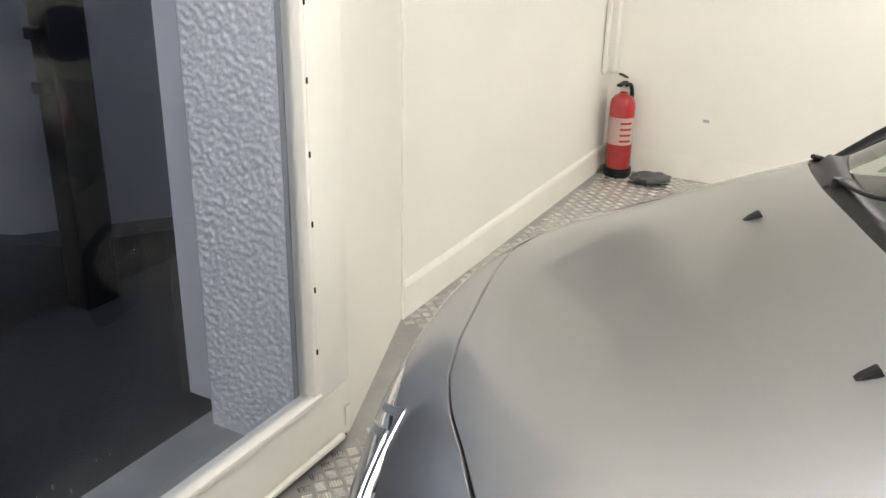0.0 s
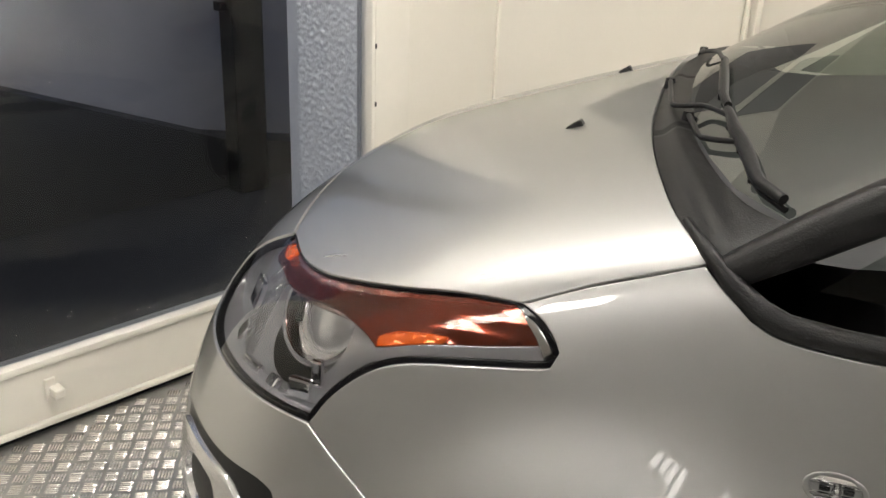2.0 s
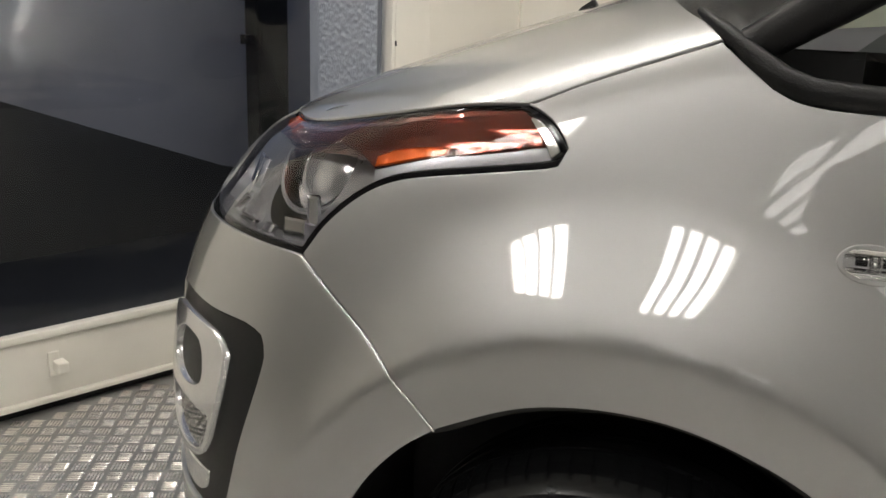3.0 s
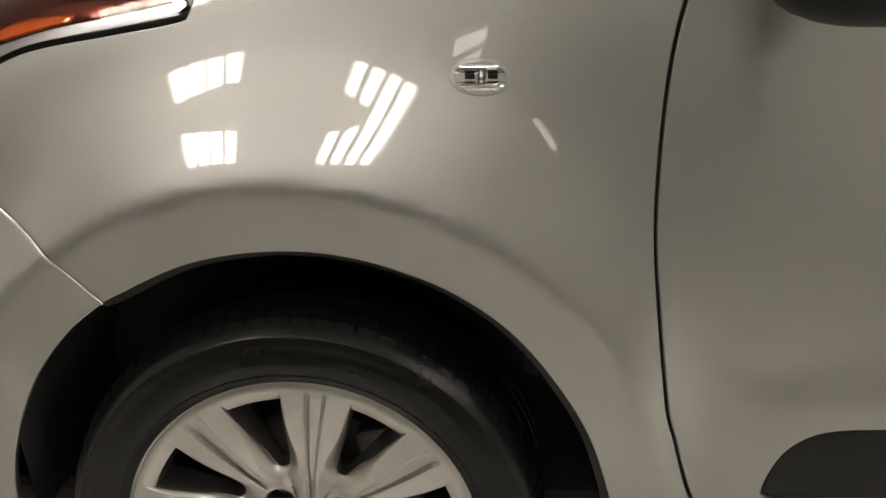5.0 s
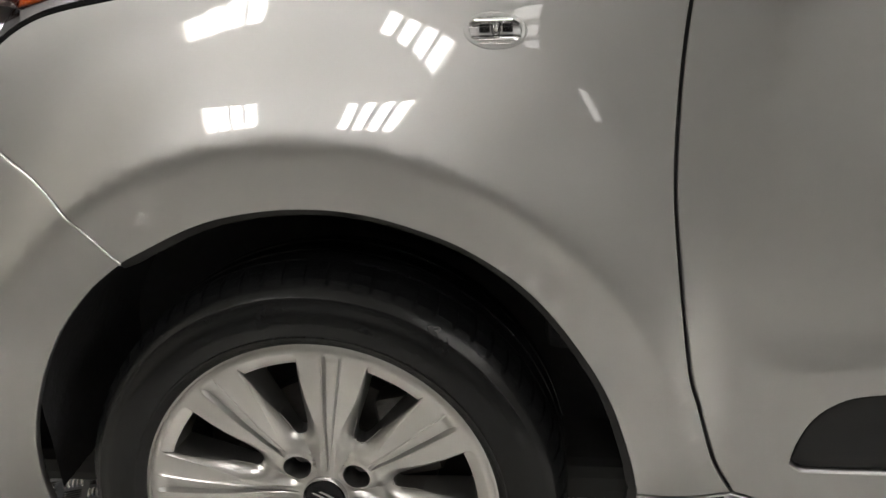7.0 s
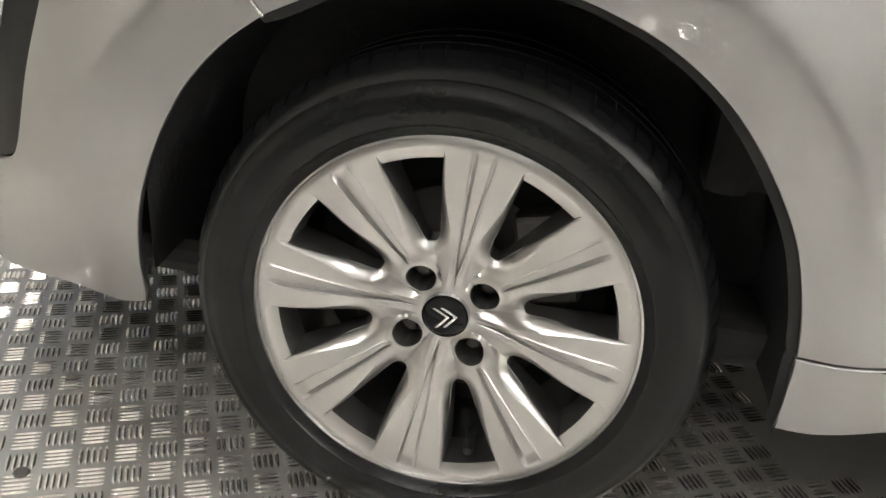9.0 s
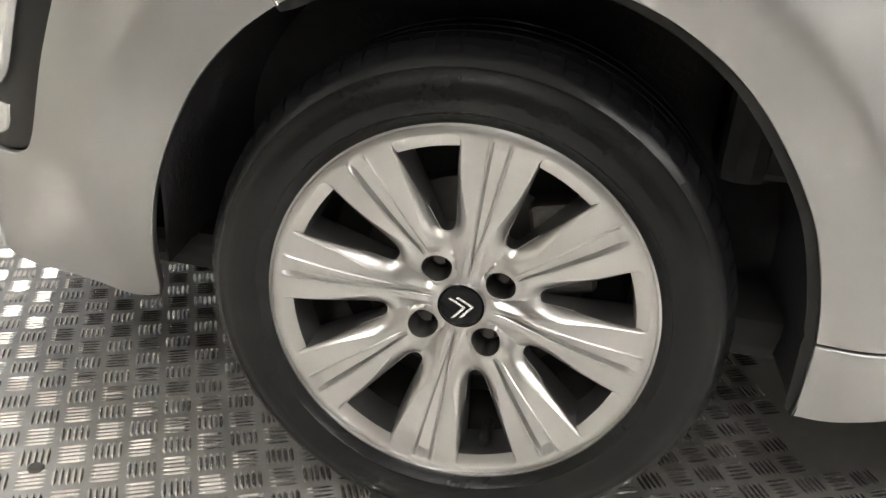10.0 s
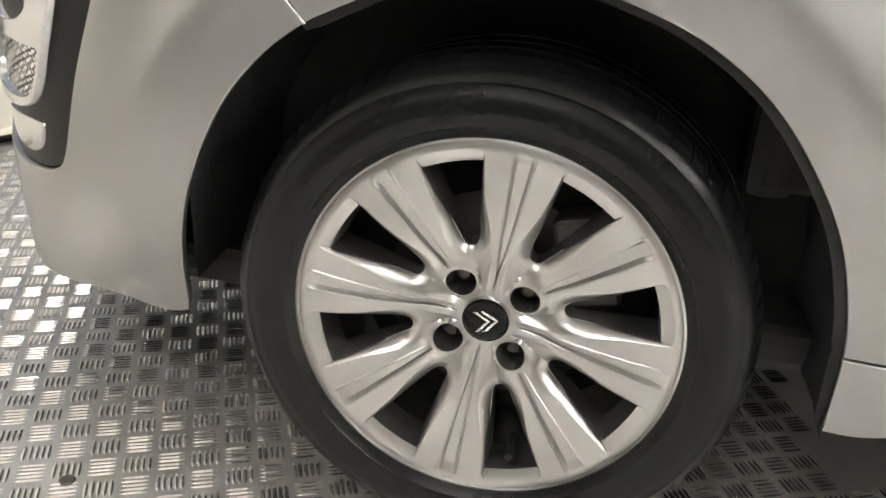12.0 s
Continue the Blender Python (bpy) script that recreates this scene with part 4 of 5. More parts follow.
            for r, y in ((0.2345, -0.0372), (0.2475, -0.0409)):
                for a in (a0, a0 + radians(size)):
                    quad.append(bm.verts.new((r * math.cos(a), y, r * math.sin(a))))
            f = bm.faces.new((quad[0], quad[1], quad[3], quad[2]))
            up = bmesh.ops.extrude_face_region(bm, geom=[f])
            bmesh.ops.translate(bm, vec=(0, 0.003, 0), verts=[q for q in up["geom"] if isinstance(q, bmesh.types.BMVert)])
    tagged(part("sidewall_bars", bm, RUBBER, tyre, "raised moulded bars on the sidewall"), kind="stuff")
    return wheel


def copy_part(ob, m):
    w = copy_thing(ob, m)
    w.parent = car
    return w


front_wheel = make_wheel()
front_wheel.matrix_basis = Matrix.Translation((0, -0.795, 0.300))
copy_part(front_wheel, Matrix.Translation((2.54, -0.795, 0.300)))
copy_part(front_wheel, Matrix.Translation((0, 0.795, 0.300)) @ Matrix.Rotation(math.pi, 4, "Z"))
copy_part(front_wheel, Matrix.Translation((2.54, 0.795, 0.300)) @ Matrix.Rotation(math.pi, 4, "Z"))


def arch_liner(x, side):
    bm = bmesh.new()
    rows = []
    prof = [(-0.800, 0.386), (-0.770, 0.388), (-0.72, 0.392), (-0.52, 0.380)]
    for y, r in prof:
        rows.append([bm.verts.new((x + r * math.cos(radians(a)), side * (abs(y) - 0.06 * float(ease((a - 150) / 30))), 0.300 + r * math.sin(radians(a)))) for a in range(-12, 189, 6)])
    for a, b in zip(rows, rows[1:]):
        for i in range(len(a) - 1):
            bm.faces.new((a[i], a[i + 1], b[i + 1], b[i]))
    bm.faces.new(rows[-1])
    return smooth(part("arch_liner", bm, LINER, car, "black plastic wheel arch liner"), 50)


for x in (0.0, 2.54):
    for side in (-1, 1):
        arch_liner(x, side)
part("underbody", box((3.6, 1.30, 0.06), (1.25, 0, 0.235), 0.02), UNDER, car, "dark underbody")


# ---- headlights ----
def headlight(flip):
    y = 1 if flip else -1
    lamp = new("headlight")
    lamp.parent = car
    lamp["label"] = "clear headlight with an amber upper reflector"

    def piece(name, edge, mat, label="", parent=lamp, **kw):
        return part(name, skin_mesh(name, round_skin, edge, mirror=flip, **kw), mat, parent, label)

    count = len(spline(LAMP_UPPER, 0.008)) - 1
    inner = np.concatenate([shrink(LAMP_EDGE, 0.0015)[:count], shrink(LAMP_EDGE, 0.006)[count:]])
    lens = piece("lens", LAMP_EDGE, CLEAR, "clear plastic lens", gap=0.004, depth=0, sink=0.001, step=0.02)
    lens.visible_shadow = False
    piece("seal", LAMP_EDGE, GLOSS_BLACK, "black seal", holes=(inner,), gap=0.0008, sink=0.003, depth=0.010, step=0.02)
    piece("housing_wall", LAMP_EDGE, LAMP_GREY, "pale side wall of the lamp", holes=(shrink(LAMP_EDGE, 0.0075),), gap=0.003, sink=0.014, depth=0.045, step=0.02)
    amber = outline(LAMP_UPPER, [LAMP_B, (-0.030, 0.962), (-0.022, 0.940)], [(-0.022, 0.940), (-0.090, 0.927), (-0.170, 0.914), (-0.238, 0.897)],
                    [(-0.238, 0.897), (-0.262, 0.909), (-0.310, 0.917), (-0.370, 0.914), (-0.450, 0.905), (-0.530, 0.903), (-0.590, 0.901), LAMP_A])
    piece("amber_reflector", shrink(amber, 0.0008), AMBER, "amber indicator reflector", gap=0.0, sink=0.007, depth=0.02, step=0.006,
          relief=lambda p: 0.0012 * np.abs(np.sin(p[:, 1] * 420)))
    # bright spots of the amber, put in as lighter orange patches
    glow = outline([(-0.236, 0.899), (-0.238, 0.909), (-0.215, 0.919)], [(-0.215, 0.919), (-0.180, 0.924), (-0.145, 0.926)], [(-0.145, 0.926), (-0.150, 0.919), (-0.170, 0.9155), (-0.236, 0.899)])
    piece("indicator_bowl", glow, ORANGE, "lighter orange ribbed patch for the amber's bright spot", gap=0.0, sink=0.0048, depth=0.003, step=0.004,
          relief=lambda p: 0.0018 * np.abs(np.sin((p[:, 0] + 0.6 * p[:, 1]) * 380)))
    corner = outline([(-0.592, 0.912), (-0.568, 0.921), (-0.535, 0.922)], [(-0.535, 0.922), (-0.540, 0.911)], [(-0.540, 0.911), (-0.565, 0.908), (-0.592, 0.912)])
    piece("corner_reflector", corner, ORANGE, "lighter orange ribbed patch for the amber's bright corner", gap=0.0, sink=0.0045, depth=0.003, step=0.004, relief=lambda p: 0.0016 * np.abs(np.sin(p[:, 0] * 420)))
    strip = outline([(-0.020, 0.938), (-0.090, 0.925), (-0.170, 0.912), (-0.236, 0.894)], [(-0.236, 0.894), (-0.232, 0.880)],
                    [(-0.232, 0.878), (-0.170, 0.894), (-0.090, 0.907), (-0.015, 0.924), (-0.020, 0.938)])
    piece("lower_strip", strip, LAMP_GREY, "grey strip under the amber", gap=0.0, sink=0.009, depth=0.01, step=0.01)
    end = outline([(-0.046, 0.972), (-0.020, 0.952), (-0.006, 0.935)], [(-0.006, 0.935), (-0.014, 0.928)], [(-0.014, 0.928), (-0.026, 0.946), (-0.048, 0.966)], [(-0.048, 0.966), (-0.046, 0.972)])
    piece("end_strip", end, CHROME, "chrome strip", gap=0.0, sink=0.006, depth=0.01, step=0.01)
    # main bowl
    axis = Vector((-0.35, -0.77, 0.54)).normalized()
    place = Vector((-0.446, -0.640, 0.877))
    across = axis.cross(Vector((0, 0, 1))).normalized()
    upward = across.cross(axis)
    mouth = round_uv([tuple(place + 0.077 * (math.cos(a) * across + math.sin(a) * upward)) for a in np.linspace(0, 2 * math.pi, 40, endpoint=False)])
    piece("housing", LAMP_EDGE, LAMP_GREY, "pale silvered lamp housing", holes=(mouth,), gap=0.003, sink=0.050, depth=0, step=0.012)
    turn = axis.to_track_quat("Z", "Y").to_matrix().to_4x4()
    bowl_bm = lathe([(-0.050, 0.0131), (-0.046, 0.0262), (-0.034, 0.0458), (-0.018, 0.0610), (0.0, 0.0719), (0.003, 0.0741), (0.0, 0.0763), (-0.012, 0.0785)], 48, axis="z")
    ring_bm = lathe([(-0.004, 0.0774), (0.002, 0.0796), (0.001, 0.0818), (-0.030, 0.0872)], 48, axis="z")
    bulb_bm = lathe([(-0.044, 0.0600), (-0.020, 0.0590), (-0.012, 0.0560), (-0.006, 0.0480), (-0.001, 0.0330), (0.002, 0.0150), (0.0025, 0.0005)], 36, axis="z")
    shield_bm = box((0.008, 0.060, 0.012), (-0.052, 0, -0.012), 0.003)
    for name, bm, mat, label in (("bowl", bowl_bm, CHROME, "chrome main beam bowl"), ("bowl_ring", ring_bm, LAMP_GREY, "grey ring round the bowl"),
                                 ("projector_dome", bulb_bm, DOME, "clear projector dome"), ("bulb_shield", shield_bm, GLOSS_BLACK, "dark bulb shield")):
        bmesh.ops.transform(bm, matrix=Matrix.Translation(place) @ turn, verts=bm.verts)
        if flip:
            bmesh.ops.scale(bm, vec=(1, -1, 1), verts=bm.verts)
        smooth(part(name, bm, mat, lamp, label), 40)
    # facets below and ahead of the bowl
    for u, z, w, h, tilt in ((-0.345, 0.815, 0.034, 0.030, 0.3), (-0.400, 0.806, 0.030, 0.018, -0.3), (-0.470, 0.803, 0.050, 0.016, 0.2), (-0.560, 0.815, 0.045, 0.030, -0.2),
                             (-0.625, 0.850, 0.035, 0.050, 0.3), (-0.325, 0.842, 0.016, 0.040, 0.4)):
        p = round_skin([u], [z])[0]
        n = skin_normal(p[None])[0]
        face = Vector(n).to_track_quat("Z", "Y").to_matrix().to_4x4()
        bm = box((w, h, 0.012), (0, 0, 0), 0.004, turn=Matrix.Rotation(tilt, 4, "X") @ Matrix.Rotation(tilt * 0.7, 4, "Y"))
        bmesh.ops.transform(bm, matrix=Matrix.Translation(Vector(p - 0.036 * n)) @ face, verts=bm.verts)
        if flip:
            bmesh.ops.scale(bm, vec=(1, -1, 1), verts=bm.verts)
        part("facet", bm, CHROME, lamp, "bright facet")


for flip in (False, True):
    headlight(flip)


# ---- fog lamps, grille ----
def fog_lamp(flip):
    fog = part("fog_surround", skin_mesh("fog_surround", round_skin, FOG, gap=0.003, sink=0.007, depth=0.03, mirror=flip, step=0.02), BLACK, bumper, "black fog lamp surround")
    bezel = outline([(-0.378, 0.640), (-0.384, 0.590), (-0.398, 0.540), (-0.414, 0.500), (-0.440, 0.474), (-0.500, 0.462), (-0.580, 0.470), (-0.640, 0.520), (-0.650, 0.590),
                     (-0.600, 0.640), (-0.500, 0.662), (-0.410, 0.662), (-0.378, 0.640)])
    eye = outline([(-0.425, 0.615), (-0.440, 0.640), (-0.500, 0.640), (-0.545, 0.615), (-0.545, 0.580), (-0.505, 0.566), (-0.452, 0.572), (-0.425, 0.590), (-0.425, 0.615)])
    flutes = outline([(-0.402, 0.548), (-0.416, 0.510), (-0.440, 0.484), (-0.500, 0.474), (-0.570, 0.484), (-0.590, 0.530)], [(-0.590, 0.530), (-0.500, 0.546), (-0.402, 0.548)])

    def piece(name, edge, mat, label="", **kw):
        return part(name, skin_mesh(name, round_skin, edge, mirror=flip, **kw), mat, bumper, label)

    piece("fog_bezel", bezel, SILVER, "silver fog lamp bezel", holes=(eye, flutes), gap=0.001, sink=-0.003, depth=0.02, step=0.012)
    piece("fog_lens", eye, GLOSS_BLACK, "dark fog lamp glass", gap=0.0, sink=0.010, depth=0, step=0.012)
    piece("fog_reflector", flutes, SATIN, "fluted clear reflector", gap=0.0, sink=0.006, depth=0, step=0.004,
          relief=lambda p: 0.0025 * np.abs(np.sin((p[:, 0] + 0.4 * p[:, 1]) * 420) * np.sin((p[:, 1] - 0.4 * p[:, 0]) * 420)))
    low = outline([(-0.425, 0.452), (-0.436, 0.424), (-0.470, 0.408), (-0.530, 0.410), (-0.560, 0.440)], [(-0.560, 0.440), (-0.500, 0.446), (-0.425, 0.452)])
    piece("fog_foot", low, SILVER, "silver lower bezel plate", gap=0.0, sink=0.004, depth=0.01, step=0.012)


for flip in (False, True):
    fog_lamp(flip)
part("grille_back", skin_mesh("grille_back", round_skin, GRILLE, gap=-0.004, sink=0.035, depth=0, step=0.03), UNDER, bumper, "dark grille opening")
for z, cut in ((0.775, 0.90), (0.735, 0.92)):
    bar = outline([(-cut, z - 0.012), (-1.1, z + 0.004), (NOSE_U, z + 0.010), *over([(-cut, z - 0.012), (-1.1, z + 0.004)])],
                  [(2 * NOSE_U + cut, z - 0.012), (2 * NOSE_U + cut, z - 0.026), (NOSE_U, z - 0.010), (-cut, z - 0.026), (-cut, z - 0.012)])
    part("grille_bar", skin_mesh("grille_bar", round_skin, bar, gap=0.0, sink=0.006, depth=0.02, step=0.02), CHROME, bumper, "chrome grille bar")

# chrome double chevron over the grille's middle
for top in (0.846, 0.806):
    arms = [(NOSE_U + 0.165, top - 0.080), (NOSE_U, top), (NOSE_U - 0.165, top - 0.080)]
    chevron = outline(arms[:2], arms[1:], [arms[2], (arms[2][0], arms[2][1] - 0.012)], [(arms[2][0], arms[2][1] - 0.012), (NOSE_U, top - 0.014)],
                      [(NOSE_U, top - 0.014), (arms[0][0], arms[0][1] - 0.012)], [(arms[0][0], arms[0][1] - 0.012), arms[0]])
    part("chevron", skin_mesh("chevron", round_skin, chevron, gap=0.0, sink=-0.004, depth=0.012, step=0.008), SATIN, bumper, "raised chrome chevron")

# ---- washer jets, side repeaters ----
for y in (-0.255, 0.262):
    p = top_skin([-0.192], [y])[0]
    bm = bmesh.new()
    shape = [(-0.018, -0.009, 0.0), (-0.018, 0.009, 0.0), (0.020, 0.012, 0.0), (0.020, -0.012, 0.0), (-0.008, -0.007, 0.007), (-0.008, 0.007, 0.007), (0.016, 0.009, 0.016), (0.016, -0.009, 0.016)]
    v = [bm.verts.new(q) for q in shape]
    for f in ((0, 1, 2, 3), (4, 5, 6, 7), (0, 1, 5, 4), (1, 2, 6, 5), (2, 3, 7, 6), (3, 0, 4, 7)):
        bm.faces.new([v[i] for i in f])
    bmesh.ops.bevel(bm, geom=bm.edges[:], offset=0.002, segments=2, affect="EDGES")
    bmesh.ops.scale(bm, vec=(0.85, 0.8, 0.7), verts=bm.verts)
    bmesh.ops.rotate(bm, matrix=Matrix.Rotation(radians(-17), 3, "Y"), verts=bm.verts)
    bmesh.ops.translate(bm, vec=p + (0, 0, -0.001), verts=bm.verts)
    smooth(part("washer_jet", bm, BLACK, bonnet, "black washer jet"), 30)


def repeater(flip):
    ring = np.linspace(0, 2 * math.pi, 40, endpoint=False)

    def oval(a, b):
        return np.stack([0.318 + a * np.cos(ring), 0.8585 + b * np.sin(ring) - 0.04 * a * np.cos(ring)], -1)

    rep = part("side_repeater", skin_mesh("side_repeater", round_skin, oval(0.0315, 0.0175), gap=0, sink=-0.002, depth=0.004, holes=(oval(0.0285, 0.0150),), mirror=flip, step=0.006),
               PAINT, car, "clear oval side repeater")
    part("reflector", skin_mesh("reflector", round_skin, oval(0.029, 0.0155), gap=0, sink=-0.001, depth=0, mirror=flip, step=0.003,
                                relief=lambda p: 0.004 * np.cos((p[:, 1] - 0.8585) * 330)), CHROME, rep)
    dome = part("dome", skin_mesh("dome", round_skin, oval(0.0285, 0.0150), gap=0, sink=-0.004, depth=0, mirror=flip, step=0.003,
                                  relief=lambda p: -0.005 * np.clip(1 - ((p[:, 0] - 0.318) / 0.0285) ** 2 - ((p[:, 1] - 0.8585) / 0.015) ** 2, 0, 1)), CLEAR, rep, "clear dome")
    dome.visible_shadow = False
    p = round_skin([0.319], [0.8595])[0] + (0, -0.003, 0)
    bm = bmesh.new()
    bmesh.ops.create_uvsphere(bm, u_segments=14, v_segments=10, radius=0.0055)
    bmesh.ops.translate(bm, vec=p * (1, -1, 1) if flip else p, verts=bm.verts)
    smooth(part("bulb", bm, CHROME, rep), 60)
    for dx in (-0.012, 0.012):
        q = round_skin([0.319 + dx], [0.8600])[0] + (0, -0.002, 0)
        part("bulb_clip", box((0.011, 0.003, 0.006), q * (1, -1, 1) if flip else q, 0.001), BLACK, rep)


for flip in (False, True):
    repeater(flip)

# ---- scuttle, windscreen, pillars, cabin ----
REAR_EDGE = HOOD_HALF[0]
FOOT = [(-0.030, 0.0), (-0.027, -0.12), (-0.012, -0.315), (0.020, -0.460), (0.075, -0.594), (0.150, -0.672)]
cowl_edge = outline(REAR_EDGE, [REAR_EDGE[-1], FOOT[-1]], FOOT[::-1], [(x, -y) for x, y in FOOT], [(FOOT[-1][0], -FOOT[-1][1]), (REAR_EDGE[-1][0], -REAR_EDGE[-1][1])],
                    [(x, -y) for x, y in REAR_EDGE[::-1]])
cowl = part("scuttle", skin_mesh("scuttle", top_skin, cowl_edge, gap=0.002, sink=0.008, depth=0.02, step=0.010,
                                 relief=lambda p: 0.004 * (np.abs(np.sin(p[:, 1] * 9)) < 0.05) - 0.010 * np.exp(-((p[:, 0] + 0.060 - 0.27 * p[:, 1] ** 2) / 0.012) ** 2)),
             COWL, car, "black plastic scuttle with wiper trough")


def foot(y):
    x = np.interp(abs(y), [-q for _, q in FOOT], [p for p, _ in FOOT])
    return Vector(top_skin([x], [y])[0]) + Vector((0, 0, -0.004))


def crown(y):
    return Vector((0.98 + 0.10 * (y / 0.56) ** 2, y, 1.575 - 0.03 * (y / 0.56) ** 2))


bm = bmesh.new()
grid = []
for i in range(17):
    k = -1 + 2 * i / 16
    a, b = foot(0.655 * k), crown(0.55 * k)
    grid.append([bm.verts.new(a.lerp(b, j / 12) + Vector((-0.03, 0, 0.045)) * math.sin(math.pi * j / 12)) for j in range(13)])
for a, b in zip(grid, grid[1:]):
    for j in range(12):
        bm.faces.new((a[j], a[j + 1], b[j + 1], b[j]))
screen = smooth(part("windscreen", bm, SCREEN, car, "clear windscreen", as_wound=True))
screen.visible_shadow = False

roof_line = [(0.98, 1.575), (1.5, 1.625), (2.2, 1.63), (3.0, 1.58), (3.22, 1.50)]
for side in (-1, 1):
    base = Vector((0.070, side * 0.690, 1.046))
    top = Vector((1.06, side * 0.560, 1.545))
    path = [base.lerp(top, k / 10) + Vector((-0.02, side * 0.012, 0.04)) * math.sin(math.pi * k / 10) for k in range(11)]
    bm = tube(path, [0.020, 0.027] + [0.030] * 9, 12)
    pillar = smooth(part("windscreen_pillar", bm, COWL, car, "dark windscreen pillar"), 50)
    belt = [Vector(p * (1, -side, 1)) + Vector((0, -side * 0.010, 0.010)) for p in round_skin(*np.array(BELT).T)]
    belt = [belt[0] + Vector((-0.03, -side * 0.045, 0.018))] + belt + [Vector((0.80, side * 0.705, 1.022)), Vector((3.2, side * 0.690, 1.03))]
    fine = spline([tuple(b) for b in belt], 0.03)
    smooth(part("belt_strip", tube([tuple(p) for p in fine], [min(0.015, 0.005 + 0.0035 * i) for i in range(len(fine))], 12), COWL, car, "black rubber strip under the side windows"), 50)
    # side windows between the strip and the roof rail
    panes = [[(0.17, 1.045), (0.455, 1.035), (0.455, 1.255), (0.40, 1.235)], [(0.50, 1.035), (1.40, 1.035), (1.40, 1.555), (1.05, 1.53), (0.50, 1.27)],
             [(1.45, 1.035), (2.35, 1.04), (2.35, 1.565), (1.45, 1.56)], [(2.40, 1.04), (3.10, 1.05), (2.95, 1.53), (2.40, 1.565)]]
    for loop in panes:
        bm = bmesh.new()
        order = loop if side < 0 else loop[::-1]
        bm.faces.new([bm.verts.new((x, side * (0.695 - 0.27 * (z - 1.03)), z)) for x, z in order])
        part("side_window", bm, TINTED, car, "tinted side window", as_wound=True).visible_shadow = False
    for x0, x1 in ((0.478, 0.56), (1.425, 1.425), (2.375, 2.375)):
        z1 = 1.28 if x0 < 1 else 1.57
        smooth(part("window_post", tube([(x0, side * 0.690, 1.03), (x1, side * (0.695 - 0.27 * (z1 - 1.03)), z1)], 0.026, 8), GLOSS_BLACK, car, "black window post"), 50)
    smooth(part("roof_rail", tube([(x, side * (0.56 if 1 < x < 3.1 else 0.55), z - 0.02) for x, z in [(1.06, 1.565)] + roof_line[1:]], 0.035, 10), PAINT, car, "silver roof rail"), 50)
    # door mirror
    bm = bmesh.new()
    bmesh.ops.create_uvsphere(bm, u_segments=32, v_segments=20, radius=1)
    for v in bm.verts:
        v.co = Vector([math.copysign(abs(c) ** 0.72, c) for c in v.co])
        v.co = Vector((0.545 + 0.085 * v.co.x * (1 - 0.15 * v.co.z), side * (0.925 + 0.105 * v.co.y), 1.030 + 0.106 * v.co.z))
    mirror = smooth(part("door_mirror", bm, BLACK, car, "black door mirror"), 60)
    part("mirror_arm", box((0.07, 0.13, 0.05), (0.54, side * 0.765, 1.030), 0.02, segments=3), BLACK, mirror)
bm = bmesh.new()
rows = []
for x, z in roof_line:
    rows.append([bm.verts.new((x, y, z - 0.06 * (y / 0.58) ** 4 + 0.02 * (1 - (y / 0.58) ** 2))) for y in np.linspace(-0.58, 0.58, 13)])
for a, b in zip(rows, rows[1:]):
    for j in range(12):
        bm.faces.new((a[j], a[j + 1], b[j + 1], b[j]))
smooth(part("roof", bm, PAINT, car, "silver roof"))
part("tailgate", box((0.10, 1.30, 1.20), (3.24, 0, 0.92), 0.05, segments=3), PAINT, car, "silver tailgate")
part("cabin_floor", box((2.9, 1.20, 0.05), (1.75, 0, 0.45), 0.01), INTERIOR, car)
part("bulkhead", box((0.06, 1.24, 0.60), (0.30, 0, 0.72), 0.02), INTERIOR, car)
bm = bmesh.new()
rows = []
for x, z in ((-0.02, 1.050), (0.10, 1.050), (0.30, 1.060), (0.55, 1.080), (0.68, 1.065), (0.74, 0.99), (0.74, 0.72)):
    rows.append([bm.verts.new((x + 0.10 * (y / 0.6) ** 2 * (x < 0.3), y, z + (0.035 * math.exp(-((y - 0.34) / 0.16) ** 2) if x > 0.4 else 0))) for y in np.linspace(-0.62, 0.62, 21)])
for a, b in zip(rows, rows[1:]):
    for j in range(20):
        bm.faces.new((a[j], a[j + 1], b[j + 1], b[j]))
smooth(part("dashboard", bm, INTERIOR, car, "dark grey dashboard"), 50)
ring = [(0.86 + 0.075 * math.cos(a), 0.34 + 0.185 * math.sin(a), 1.04 + 0.165 * math.cos(a)) for a in np.linspace(0, 2 * math.pi, 32, endpoint=False)]
wheel_ob = smooth(part("steering_wheel", tube(ring, 0.016, 8, closed=True), INTERIOR, car, "dark steering wheel"), 60)
part("wheel_hub", box((0.05, 0.30, 0.09), (0.85, 0.34, 1.03), 0.02), INTERIOR, wheel_ob)
for y in (-0.34, 0.34):
    seat = part("seat", box((0.50, 0.48, 0.16), (1.30, y, 0.62), 0.05, segments=3), INTERIOR, car, "dark cloth seat")
    part("seat_back", box((0.14, 0.46, 0.62), (1.58, y, 0.98), 0.05, turn=None, segments=3), INTERIOR, seat)
    part("headrest", box((0.09, 0.26, 0.17), (1.60, y, 1.39), 0.035, segments=3), INTERIOR, seat)

# ---- wipers ----


def on_screen(y, up, lift=0.011):
    """A place over the windscreen, by its distance across the car and up the glass."""
    return foot(y).lerp(crown(y * 0.84), up) + Vector((-0.03, 0, 0.045)) * math.sin(math.pi * up) + Vector((-0.4, 0, 0.9)) * lift


def on_scuttle(x, y, lift=0.006):
    return Vector(top_skin([x], [y])[0]) + Vector((-0.2, 0, 0.98)) * lift


